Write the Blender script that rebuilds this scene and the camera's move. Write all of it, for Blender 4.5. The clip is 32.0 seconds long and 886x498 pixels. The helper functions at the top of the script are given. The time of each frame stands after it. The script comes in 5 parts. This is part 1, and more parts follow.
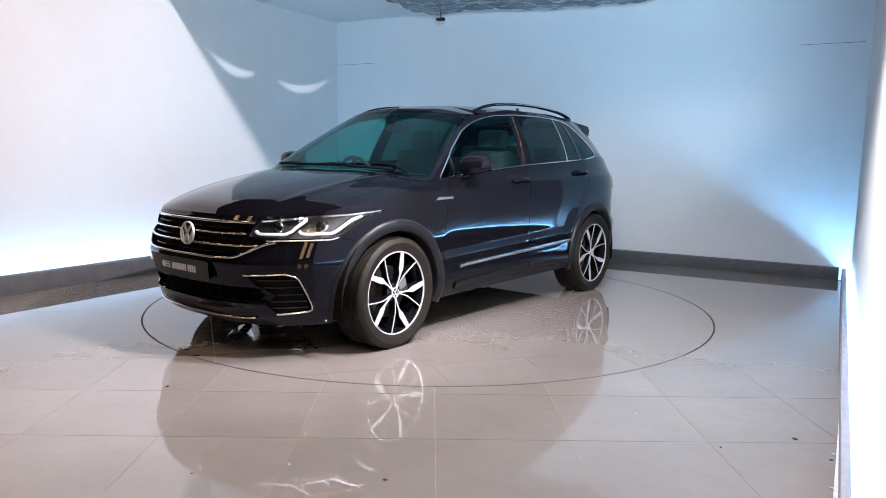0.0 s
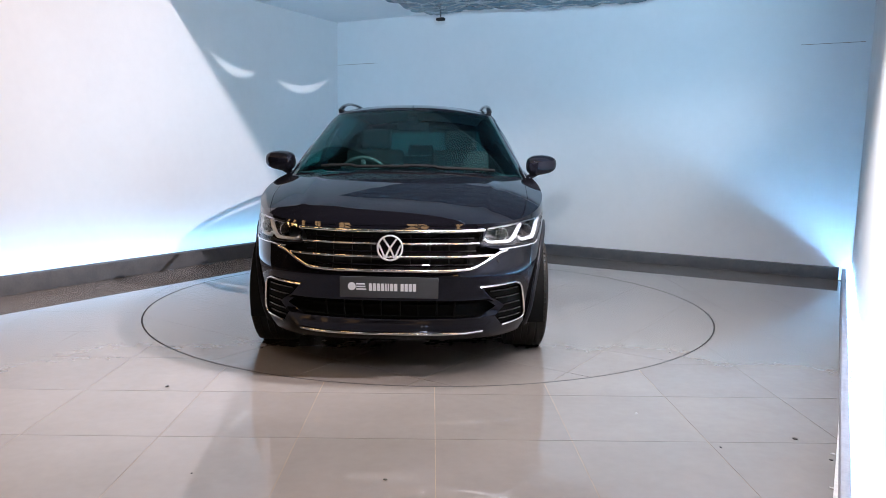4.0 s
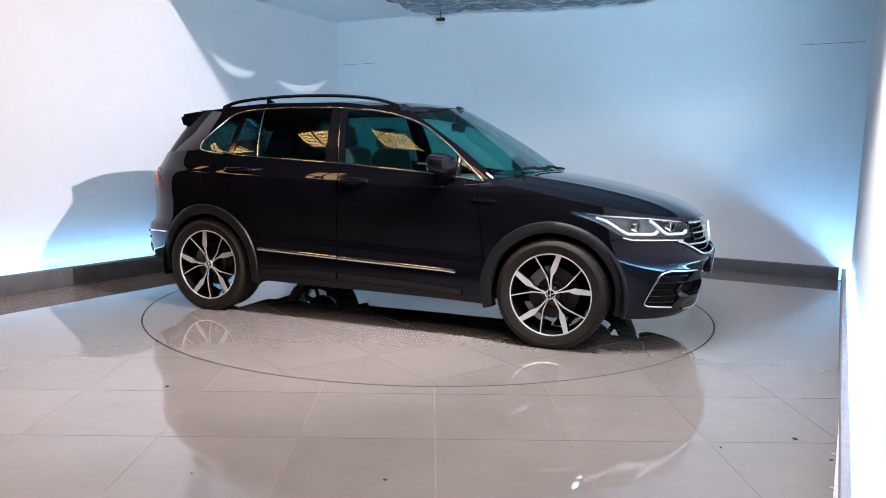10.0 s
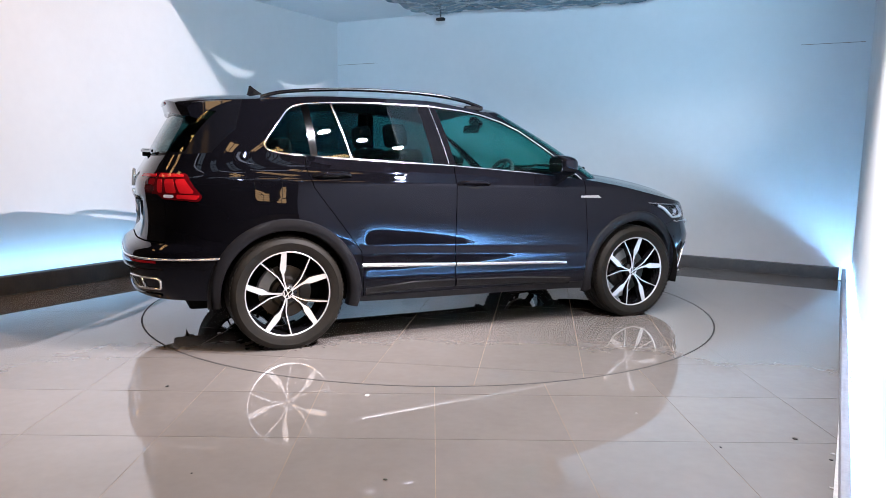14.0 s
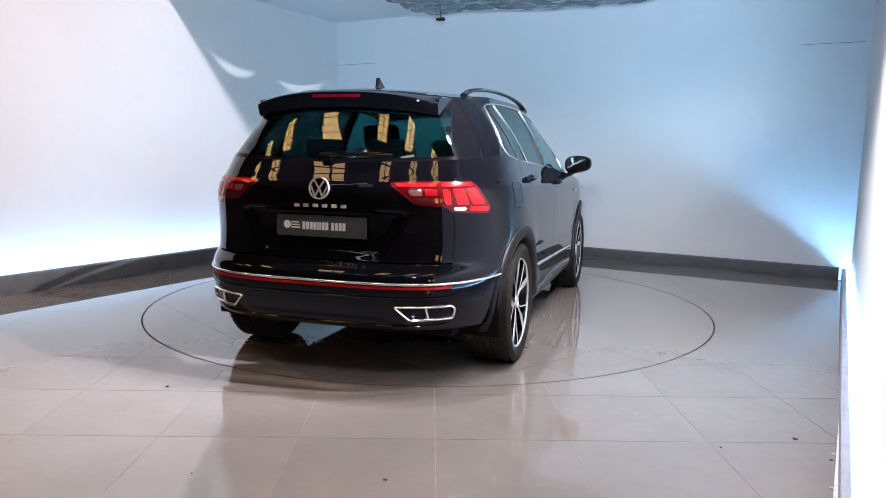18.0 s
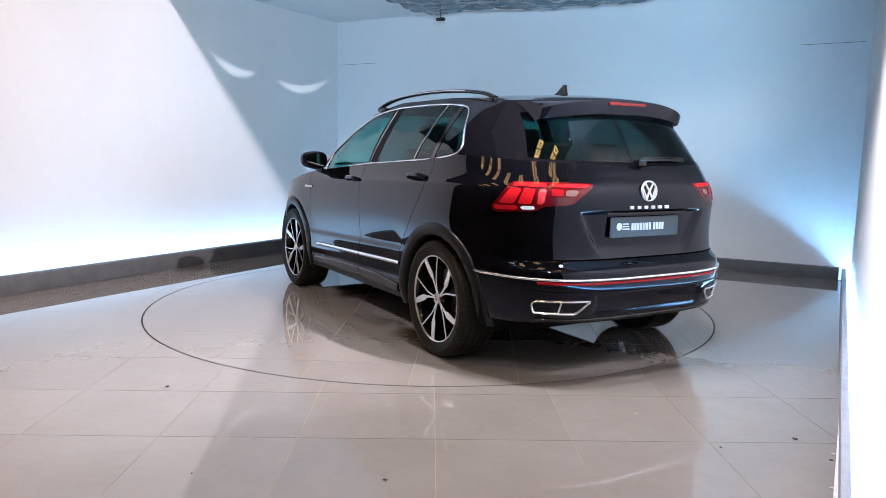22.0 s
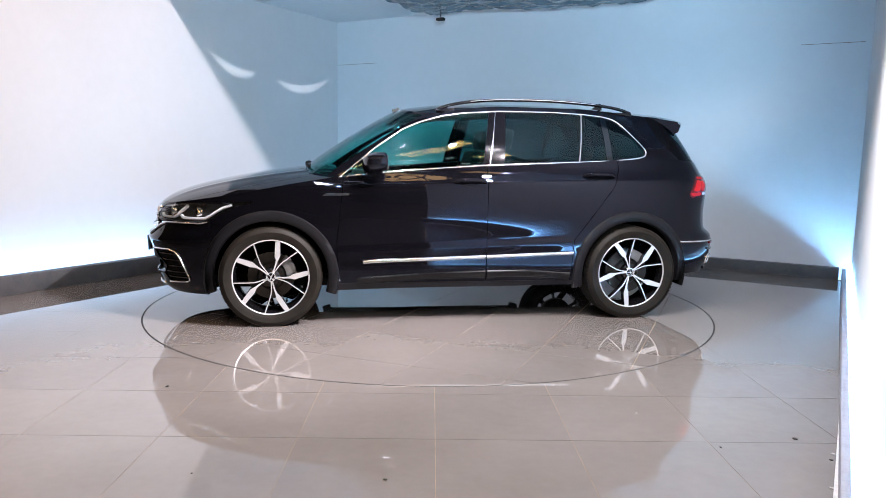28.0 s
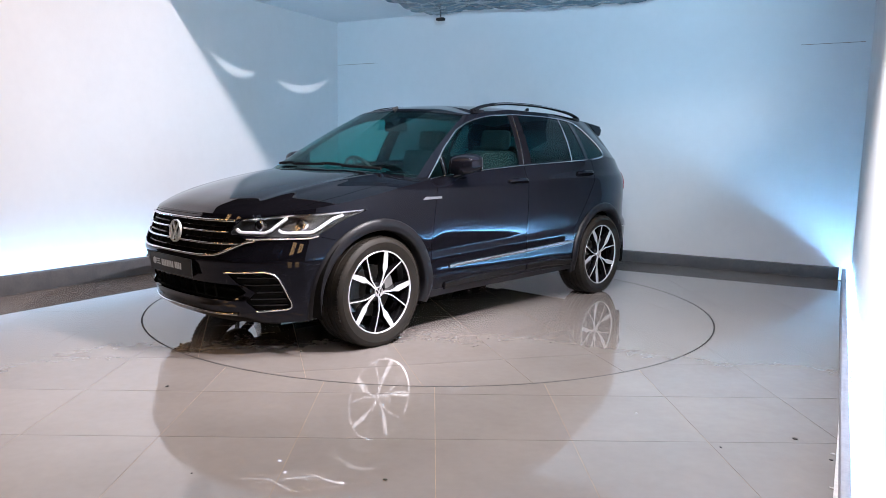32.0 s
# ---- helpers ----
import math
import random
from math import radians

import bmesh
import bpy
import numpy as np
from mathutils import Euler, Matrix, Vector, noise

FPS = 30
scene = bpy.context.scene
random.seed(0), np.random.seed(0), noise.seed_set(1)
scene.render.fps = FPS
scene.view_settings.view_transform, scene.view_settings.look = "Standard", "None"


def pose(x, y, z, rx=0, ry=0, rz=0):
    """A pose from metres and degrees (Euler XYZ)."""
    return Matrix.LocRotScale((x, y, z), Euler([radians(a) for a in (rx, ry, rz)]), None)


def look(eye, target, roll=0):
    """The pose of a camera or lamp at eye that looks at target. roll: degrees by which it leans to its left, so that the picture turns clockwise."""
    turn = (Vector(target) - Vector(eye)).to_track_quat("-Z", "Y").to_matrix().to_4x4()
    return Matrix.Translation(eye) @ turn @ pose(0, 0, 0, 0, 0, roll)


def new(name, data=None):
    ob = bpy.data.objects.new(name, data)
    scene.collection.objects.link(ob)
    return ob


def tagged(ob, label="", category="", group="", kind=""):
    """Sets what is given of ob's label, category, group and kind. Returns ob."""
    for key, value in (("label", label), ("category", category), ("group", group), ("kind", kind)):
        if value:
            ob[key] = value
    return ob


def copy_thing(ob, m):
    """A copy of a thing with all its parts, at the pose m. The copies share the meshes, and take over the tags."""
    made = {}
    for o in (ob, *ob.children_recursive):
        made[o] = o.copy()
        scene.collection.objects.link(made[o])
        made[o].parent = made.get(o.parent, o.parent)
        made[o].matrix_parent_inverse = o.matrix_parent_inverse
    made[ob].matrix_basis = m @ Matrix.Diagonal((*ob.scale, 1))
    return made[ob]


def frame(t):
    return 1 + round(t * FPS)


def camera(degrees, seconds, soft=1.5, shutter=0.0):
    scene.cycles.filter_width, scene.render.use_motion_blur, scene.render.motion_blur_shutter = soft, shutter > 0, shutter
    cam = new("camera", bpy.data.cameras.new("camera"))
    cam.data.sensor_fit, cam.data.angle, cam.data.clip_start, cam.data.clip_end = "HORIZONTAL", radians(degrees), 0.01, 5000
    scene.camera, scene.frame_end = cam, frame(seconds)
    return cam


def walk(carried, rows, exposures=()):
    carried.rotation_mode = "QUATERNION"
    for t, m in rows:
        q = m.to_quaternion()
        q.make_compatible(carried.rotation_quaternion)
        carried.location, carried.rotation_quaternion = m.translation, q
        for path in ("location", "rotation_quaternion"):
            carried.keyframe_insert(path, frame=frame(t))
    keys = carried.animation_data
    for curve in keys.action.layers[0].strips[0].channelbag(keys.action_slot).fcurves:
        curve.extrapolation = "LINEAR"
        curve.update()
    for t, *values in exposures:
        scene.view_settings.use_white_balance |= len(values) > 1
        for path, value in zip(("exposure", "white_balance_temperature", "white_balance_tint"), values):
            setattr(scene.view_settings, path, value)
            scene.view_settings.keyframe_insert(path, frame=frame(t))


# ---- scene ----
# ---------------------------------------------------------------- camera
cam = camera(62.986, 32.0, soft=0.55)
EYE = (0.0, -5.934, 1.2236)
AIM = look(EYE, (0.0990, 0.0139, 0.4418), 0.98)
walk(cam, [(0, AIM), (32, AIM)], [(0, 0.06, 6320, 10), (32, 0.06, 6320, 10)])

# heading of the car on the turntable, degrees, by seconds
TURN = [(0, -129.3), (0.5, -128.3), (1, -125.2), (1.5, -120.7), (2, -115.46), (4, -91.95), (6, -68.79), (8, -45.73),
        (10, -22.63), (12, 0.61), (14, 24.03), (16, 47.62), (18, 71.35), (20, 95.14), (22, 118.93), (24, 142.63),
        (26, 166.18), (28, 189.52), (30, 212.62), (30.5, 218.3), (31, 222.9), (31.5, 225.5), (32, 226.5)]
CAR_X, CAR_Y = -0.085, -0.144          # the car stands a little off the turntable's centre
TABLE_R = 2.223
ROOM_TURN = -30.5                      # the studio bay is turned against the floor's tiles
ROOM = pose(0, 0, 0, 0, 0, ROOM_TURN)

# ---------------------------------------------------------------- world and large lights
world = bpy.data.worlds.new("world")
scene.world = world
world.use_nodes = True
world.node_tree.nodes["Background"].inputs[0].default_value = (0.5, 0.6, 0.75, 1)
world.node_tree.nodes["Background"].inputs[1].default_value = 0.005


def lamp(name, kind, energy, colour, m, **settings):
    data = bpy.data.lights.new(name, kind)
    data.energy, data.color = energy, colour
    for key, value in settings.items():
        if key == "size":
            data.size = value
        elif key == "size_y":
            data.shape, data.size_y = "RECTANGLE", value
        elif key == "soft":
            data.shadow_soft_size = value
        elif key == "cone":
            data.spot_size, data.spot_blend = radians(value[0]), value[1]
    ob = new(name, data)
    ob.matrix_world = m
    return ob


def room_point(v, u, z):
    return ROOM @ Vector((v, u, z))


KEY_AT = room_point(2.85, -1.45, 3.2)
lamp("key_spot", "SPOT", 1340, (1.0, 0.90, 0.93), look(KEY_AT, room_point(-3.65, -0.9, 1.75)), soft=0.008, cone=(112, 0.55))
WASH_AT = Vector((0.30, -5.95, 1.80))           # added unseen lamp: blue wash on the upper back wall
lamp("front_spot", "SPOT", 1400, (0.46, 0.75, 1.0), look(WASH_AT, (-0.4, 3.0, 2.9)), soft=0.05, cone=(68, 0.7))
PATCH_AT = Vector((-0.35, -6.2, 2.0))            # added unseen lamp: white wall patch cut by flaps
lamp("patch_spot", "SPOT", 400, (1.0, 0.95, 0.90), look(PATCH_AT, room_point(0.6, 3.45, 0.9)), soft=0.022, cone=(60, 0.7))
for x, y in ((0.05, -1.80), (0.65, -1.97), (1.25, -2.14)):
    lamp("overhead_spot", "SPOT", 248, (1.0, 0.96, 0.98), look((x, y, 2.98), (x + 0.1, y - 0.1, 0.0)), soft=0.05, cone=(138, 0.6))
# Added fill without a fixture: brightens the tiles before the car.
lamp("hall_spot", "SPOT", 480, (1.0, 0.95, 0.96), look((0.2, -7.0, 5.0), (1.1, -2.3, 0.0)), soft=0.22, cone=(72, 0.9))
ARC_AT = room_point(2.9, -2.6, 2.9)            # added unseen spot and slotted plate: cast two light arcs
lamp("arc_spot", "SPOT", 1300, (0.97, 0.98, 1.0), look(ARC_AT, room_point(-3.65, 2.2, 2.2)), soft=0.0008, cone=(24, 0.3))

# ---------------------------------------------------------------- materials


def material(name, colour, rough=0.5, metal=0.0, spec=0.5, coat=0.0, vary=0.0, scale=8.0, bump=0.0, bump_scale=60.0,
             rough_vary=0.0, tint=None, by_object=0.0, emit=0.0, sheen=0.0):
    """A principled surface with two scales of variation in colour, roughness and relief."""
    m = bpy.data.materials.new(name)
    m.use_nodes = True
    nt = m.node_tree
    b = nt.nodes["Principled BSDF"]
    b.inputs["Base Color"].default_value = (*colour, 1)
    b.inputs["Roughness"].default_value = rough
    b.inputs["Metallic"].default_value = metal
    b.inputs["Specular IOR Level"].default_value = spec
    b.inputs["Coat Weight"].default_value = coat
    b.inputs["Coat Roughness"].default_value = 0.012
    b.inputs["Coat IOR"].default_value = 1.48
    if sheen:
        b.inputs["Sheen Weight"].default_value = sheen
    if emit:
        b.inputs["Emission Color"].default_value = (*colour, 1)
        b.inputs["Emission Strength"].default_value = emit
    at = nt.nodes.new("ShaderNodeTexCoord")
    if vary or rough_vary:
        big = nt.nodes.new("ShaderNodeTexNoise")
        big.inputs["Scale"].default_value = scale
        big.inputs["Detail"].default_value = 8
        big.inputs["Roughness"].default_value = 0.62
        nt.links.new(at.outputs["Object"], big.inputs["Vector"])
        fine = nt.nodes.new("ShaderNodeTexNoise")
        fine.inputs["Scale"].default_value = scale * 9
        fine.inputs["Detail"].default_value = 4
        nt.links.new(at.outputs["Object"], fine.inputs["Vector"])
        both = nt.nodes.new("ShaderNodeMath")
        both.operation = "MULTIPLY_ADD"
        both.inputs[1].default_value = 0.4
        nt.links.new(fine.outputs["Fac"], both.inputs[0])
        nt.links.new(big.outputs["Fac"], both.inputs[2])
        if vary:
            ramp = nt.nodes.new("ShaderNodeMapRange")
            ramp.inputs["From Min"].default_value, ramp.inputs["From Max"].default_value = 0.42, 0.98
            nt.links.new(both.outputs[0], ramp.inputs["Value"])
            mix = nt.nodes.new("ShaderNodeMix")
            mix.data_type = "RGBA"
            other = tint or tuple(c * (1 - vary) for c in colour)
            mix.inputs["A"].default_value = (*colour, 1)
            mix.inputs["B"].default_value = (*other, 1)
            nt.links.new(ramp.outputs["Result"], mix.inputs["Factor"])
            out = mix.outputs["Result"]
            if by_object:
                info = nt.nodes.new("ShaderNodeObjectInfo")
                lift = nt.nodes.new("ShaderNodeMapRange")
                lift.inputs["To Min"].default_value, lift.inputs["To Max"].default_value = 1 - by_object, 1 + by_object
                nt.links.new(info.outputs["Random"], lift.inputs["Value"])
                hsv = nt.nodes.new("ShaderNodeHueSaturation")
                nt.links.new(lift.outputs["Result"], hsv.inputs["Value"])
                nt.links.new(out, hsv.inputs["Color"])
                out = hsv.outputs["Color"]
            nt.links.new(out, b.inputs["Base Color"])
        if rough_vary:
            rr = nt.nodes.new("ShaderNodeMapRange")
            rr.inputs["From Min"].default_value, rr.inputs["From Max"].default_value = 0.42, 0.98
            rr.inputs["To Min"].default_value, rr.inputs["To Max"].default_value = rough, rough + rough_vary
            nt.links.new(both.outputs[0], rr.inputs["Value"])
            nt.links.new(rr.outputs["Result"], b.inputs["Roughness"])
    if bump:
        n = nt.nodes.new("ShaderNodeTexNoise")
        n.inputs["Scale"].default_value, n.inputs["Detail"].default_value = bump_scale, 5
        nt.links.new(at.outputs["Object"], n.inputs["Vector"])
        bp = nt.nodes.new("ShaderNodeBump")
        bp.inputs["Strength"].default_value, bp.inputs["Distance"].default_value = bump, 0.004
        nt.links.new(n.outputs["Fac"], bp.inputs["Height"])
        nt.links.new(bp.outputs["Normal"], b.inputs["Normal"])
    return m


def glass(name, tint, gloss=0.022, rough=0.0):
    """Clear sheet glass: tinted see-through, with a fresnel reflection."""
    m = bpy.data.materials.new(name)
    m.use_nodes = True
    nt = m.node_tree
    nt.nodes.remove(nt.nodes["Principled BSDF"])
    clear = nt.nodes.new("ShaderNodeBsdfTransparent")
    clear.inputs["Color"].default_value = (*tint, 1)
    shine = nt.nodes.new("ShaderNodeBsdfGlossy")
    shine.inputs["Roughness"].default_value = rough
    face = nt.nodes.new("ShaderNodeLayerWeight")
    face.inputs["Blend"].default_value = 0.5
    steep = nt.nodes.new("ShaderNodeMath")
    steep.operation = "POWER"
    steep.inputs[1].default_value = 6.0
    nt.links.new(face.outputs["Facing"], steep.inputs[0])
    fres = nt.nodes.new("ShaderNodeMapRange")
    fres.inputs["To Min"].default_value, fres.inputs["To Max"].default_value = gloss, 1.0
    nt.links.new(steep.outputs[0], fres.inputs["Value"])
    mix = nt.nodes.new("ShaderNodeMixShader")
    nt.links.new(fres.outputs[0], mix.inputs[0])
    nt.links.new(clear.outputs[0], mix.inputs[1])
    nt.links.new(shine.outputs[0], mix.inputs[2])
    nt.links.new(mix.outputs[0], nt.nodes["Material Output"].inputs["Surface"])
    return m


def glow(name, colour, strength):
    m = bpy.data.materials.new(name)
    m.use_nodes = True
    nt = m.node_tree
    nt.nodes.remove(nt.nodes["Principled BSDF"])
    e = nt.nodes.new("ShaderNodeEmission")
    e.inputs["Color"].default_value, e.inputs["Strength"].default_value = (*colour, 1), strength
    nt.links.new(e.outputs[0], nt.nodes["Material Output"].inputs["Surface"])
    return m


WALL = material("white wall paint", (0.78, 0.78, 0.79), 0.62, vary=0.06, scale=1.3, bump=0.12, bump_scale=45, rough_vary=0.15)
KERB = material("dark grey painted kerb", (0.055, 0.06, 0.07), 0.55, vary=0.4, scale=6, bump=0.2, tint=(0.10, 0.10, 0.105))
KERB_LIGHT = material("pale grey kerb capping", (0.30, 0.31, 0.36), 0.5, vary=0.3, scale=9)
TILE = material("polished grey beige porcelain", (0.205, 0.185, 0.176), 0.018, spec=1.0, coat=0.22, vary=0.20, scale=2.2, by_object=0.035,
                tint=(0.172, 0.153, 0.142))
TILE.node_tree.nodes["Principled BSDF"].inputs["Coat Roughness"].default_value = 0.02
GROUT = material("brown tile grout", (0.28, 0.205, 0.145), 0.9, vary=0.6, scale=5)
GAP = material("dark turntable gap", (0.012, 0.012, 0.013), 0.8)
SLAB = material("grey hall concrete", (0.07, 0.066, 0.062), 0.6, vary=0.3, scale=1.2, bump=0.2, rough_vary=0.2)
RUBBLE = material("pale mortar rubble", (0.62, 0.62, 0.63), 0.9, vary=0.4, scale=30, bump=0.8, bump_scale=70)
CRACK = material("brown board joint", (0.33, 0.22, 0.15), 0.8, vary=0.5, scale=40)
HALL_WALL = material("pale brown hall cladding", (0.085, 0.075, 0.065), 0.7, vary=0.75, scale=0.6)
STEEL = material("grey painted roof steel", (0.04, 0.04, 0.045), 0.5, vary=0.3, scale=3)
SHEET = material("crumpled clear blue plastic sheet", (0.14, 0.20, 0.245), 0.16, spec=0.6, vary=0.45, scale=2.4, bump=0.5, bump_scale=14, tint=(0.05, 0.085, 0.11))
STRIP = glow("cold white light strip", (0.28, 0.62, 1.0), 20)
STRIP_SIDE = glow("cold white floor strip", (0.27, 0.63, 1.0), 470)
SKYLIGHT = glow("warm roof light panel", (1.0, 0.55, 0.20), 12.0)
SKYLIGHT_FAR = glow("pale roof light panel", (0.80, 0.92, 0.88), 1.6)
TUBE = glow("white hall tube", (1.0, 0.97, 0.93), 6)

PAINT = material("black pearl car paint", (0.0022, 0.0021, 0.0030), 0.02, spec=0.26, coat=0.22)
PAINT.node_tree.nodes["Principled BSDF"].inputs["Specular Tint"].default_value = (0.42, 0.55, 1.0, 1)
GLOSS_BLACK = material("gloss black plastic", (0.003, 0.003, 0.004), 0.2, spec=0.05, coat=0.65)
CLADDING = material("charcoal satin plastic", (0.008, 0.008, 0.010), 0.40, spec=0.22, vary=0.2, scale=14, bump=0.1, bump_scale=300)
DARK = material("matt black inner shell", (0.004, 0.004, 0.004), 0.85, spec=0.08)
POST_BLACK = material("satin black post film", (0.003, 0.003, 0.004), 0.12, spec=0.02)
CHROME = material("chrome trim", (0.88, 0.88, 0.90), 0.10, metal=0.85)
GRILLE_CHROME = material("bright rounded chrome", (0.80, 0.80, 0.82), 0.13, metal=1.0)
EMBLEM = material("bright silver emblem", (0.66, 0.66, 0.68), 0.32, metal=0.6)
SILVER = material("satin aluminium trim", (0.66, 0.66, 0.68), 0.14, metal=1.0)
RUBBER = material("black tyre rubber", (0.006, 0.006, 0.006), 0.6, spec=0.2, vary=0.4, scale=14, tint=(0.016, 0.012, 0.008), bump=0.1)
MACHINED = material("diamond turned alloy", (0.84, 0.84, 0.86), 0.26, metal=0.65, vary=0.05, scale=20)
ALLOY_BLACK = material("gloss black alloy", (0.005, 0.005, 0.006), 0.2, spec=0.1, coat=0.8)
DISC = material("bare brake steel", (0.07, 0.066, 0.062), 0.4, metal=1.0, vary=0.3, scale=10)
CALIPER = material("grey cast caliper", (0.25, 0.25, 0.25), 0.5, metal=0.6)
GLASS = glass("green tinted window glass", (0.50, 0.80, 0.78), 0.026)
PRIVACY = glass("dark tinted window glass", (0.34, 0.50, 0.51), 0.05)
LENS = glass("clear lamp lens", (0.93, 0.94, 0.95))
LAMP_WHITE = material("frosted white light guide", (0.66, 0.68, 0.72), 0.28, spec=0.6)
RED = material("deep red lamp lens", (0.075, 0.002, 0.004), 0.07, spec=0.2, coat=0.4)
RED_BRIGHT = material("bright red light guide", (0.42, 0.008, 0.012), 0.16, spec=0.15, coat=0.35)
RED_STRIP = material("red reflector strip", (0.24, 0.004, 0.008), 0.15, spec=0.2, coat=0.3)
RED_DARK = material("smoked lamp lens", (0.055, 0.006, 0.009), 0.10, spec=0.4, coat=0.5)
PLATE = material("dark grey dealer plate", (0.030, 0.034, 0.040), 0.55, vary=0.2, scale=12)
PLATE_WHITE = material("white plate print", (0.55, 0.57, 0.60), 0.5)
CLOTH = material("dark grey seat cloth", (0.009, 0.009, 0.010), 0.9, vary=0.3, scale=60, bump=0.3, bump_scale=300)
TRIM_GREY = material("soft grey cabin trim", (0.014, 0.014, 0.015), 0.6, vary=0.2, scale=20)
LAMP_SILVER = material("bright lamp reflector", (0.20, 0.205, 0.22), 0.24, metal=0.6, vary=0.3, scale=30)
SMOKED = material("smoked pink lamp lens", (0.14, 0.06, 0.06), 0.12, spec=0.4, coat=0.5)
POST_SATIN = material("satin dark metal post", (0.09, 0.09, 0.095), 0.10, metal=1.0)
MIRROR = material("mirror glass", (0.9, 0.92, 0.94), 0.0, metal=1.0)

# ---------------------------------------------------------------- mesh helpers


def link(name, verts, faces, mat, parent=None, label="", sharp=32, smooth=True):
    me = bpy.data.meshes.new(name)
    me.from_pydata([tuple(map(float, v)) for v in verts], [], [tuple(int(i) for i in f) for f in faces])
    me.validate()
    if smooth:
        me.polygons.foreach_set("use_smooth", [True] * len(me.polygons))
        me.set_sharp_from_angle(angle=radians(sharp))
    if mat:
        me.materials.append(mat)
    ob = new(name, me)
    if parent:
        ob.parent = parent
    if label:
        tagged(ob, label)
    return ob


def part(name, bm, mat, parent=None, label="", sharp=32):
    bmesh.ops.recalc_face_normals(bm, faces=bm.faces)
    me = bpy.data.meshes.new(name)
    bm.to_mesh(me)
    bm.free()
    me.polygons.foreach_set("use_smooth", [True] * len(me.polygons))
    me.set_sharp_from_angle(angle=radians(sharp))
    me.materials.append(mat)
    ob = new(name, me)
    if parent:
        ob.parent = parent
    if label:
        tagged(ob, label)
    return ob


def box_bm(x0, x1, y0, y1, z0, z1, bevel=0.0, segments=2, m=None):
    bm = bmesh.new()
    bmesh.ops.create_cube(bm, size=1)
    for v in bm.verts:
        v.co = ((x0, x1)[v.co.x > 0], (y0, y1)[v.co.y > 0], (z0, z1)[v.co.z > 0])
    if bevel:
        bmesh.ops.bevel(bm, geom=bm.edges[:], offset=bevel, segments=segments, profile=0.6, affect="EDGES")
    if m is not None:
        bm.transform(m)
    return bm


def prism_bm(outline, depth, bevel=0.0, m=None, segments=2):
    """A slab with that outline in x, y and that depth in z."""
    bm = bmesh.new()
    low = [bm.verts.new((x, y, 0)) for x, y in outline]
    face = bm.faces.new(low)
    top = bmesh.ops.extrude_face_region(bm, geom=[face])
    for v in top["geom"]:
        if isinstance(v, bmesh.types.BMVert):
            v.co.z = depth
    bmesh.ops.recalc_face_normals(bm, faces=bm.faces)
    if bevel:
        bmesh.ops.bevel(bm, geom=bm.edges[:], offset=bevel, segments=segments, profile=0.6, affect="EDGES")
    if m is not None:
        bm.transform(m)
    return bm


def lathe(profile, steps=64, closed=True, axis="Y"):
    """Verts and faces of a profile of (radius, along) turned about the axis."""
    n = len(profile)
    verts, faces = [], []
    for k in range(steps):
        a = 2 * math.pi * k / steps
        for r, d in profile:
            p = (r * math.cos(a), d, r * math.sin(a)) if axis == "Y" else (r * math.cos(a), r * math.sin(a), d)
            verts.append(p)
    for k in range(steps):
        j = (k + 1) % steps
        for i in range(n if closed else n - 1):
            i2 = (i + 1) % n
            faces.append((k * n + i, k * n + i2, j * n + i2, j * n + i))
    return verts, faces


def sweep(path, section, closed=False, normals=None, caps=True):
    """Verts and faces of a small section (across, up) carried along a path; normals give 'up' at each point."""
    path = [Vector(p) for p in path]
    n, k = len(path), len(section)
    verts, faces = [], []
    for i, p in enumerate(path):
        a = path[i - 1] if i or closed else p
        b = path[(i + 1) % n] if i < n - 1 or closed else p
        t = (b - a).normalized()
        up = Vector(normals[i]) if normals is not None else Vector((0, 0, 1))
        side = t.cross(up).normalized()
        up = side.cross(t).normalized()
        verts += [p + side * s + up * u for s, u in section]
    for i in range(n if closed else n - 1):
        j = (i + 1) % n
        for c in range(k):
            d = (c + 1) % k
            faces.append((i * k + c, i * k + d, j * k + d, j * k + c))
    if caps and not closed:
        faces.append(tuple(range(k))[::-1])
        faces.append(tuple((n - 1) * k + c for c in range(k)))
    return verts, faces


def round_section(a, b, n=10):
    return [(a * math.cos(2 * math.pi * i / n), b * math.sin(2 * math.pi * i / n)) for i in range(n)]


def spline(points):
    """A smooth curve through (x, y) points that never overshoots."""
    xs, ys = np.array(points, float).T
    h, d = np.diff(xs), np.diff(ys) / np.diff(xs)
    m = np.concatenate([[d[0]], (d[:-1] + d[1:]) / 2, [d[-1]]])
    for i in range(len(d)):
        if d[i] == 0:
            m[i] = m[i + 1] = 0
        else:
            a, b = m[i] / d[i], m[i + 1] / d[i]
            if a < 0:
                m[i] = 0
            if b < 0:
                m[i + 1] = 0
            s = a * a + b * b
            if s > 9:
                m[i], m[i + 1] = 3 * a * d[i] / math.sqrt(s), 3 * b * d[i] / math.sqrt(s)

    def at(x):
        x = np.clip(np.asarray(x, float), xs[0], xs[-1])
        i = np.clip(np.searchsorted(xs, x) - 1, 0, len(h) - 1)
        t = (x - xs[i]) / h[i]
        return ((2 * t**3 - 3 * t**2 + 1) * ys[i] + (t**3 - 2 * t**2 + t) * h[i] * m[i]
                + (-2 * t**3 + 3 * t**2) * ys[i + 1] + (t**3 - t**2) * h[i] * m[i + 1])
    return at


def smooth(e0, e1, x):
    t = np.clip((np.asarray(x, float) - e0) / (e1 - e0), 0, 1)
    return t * t * (3 - 2 * t)


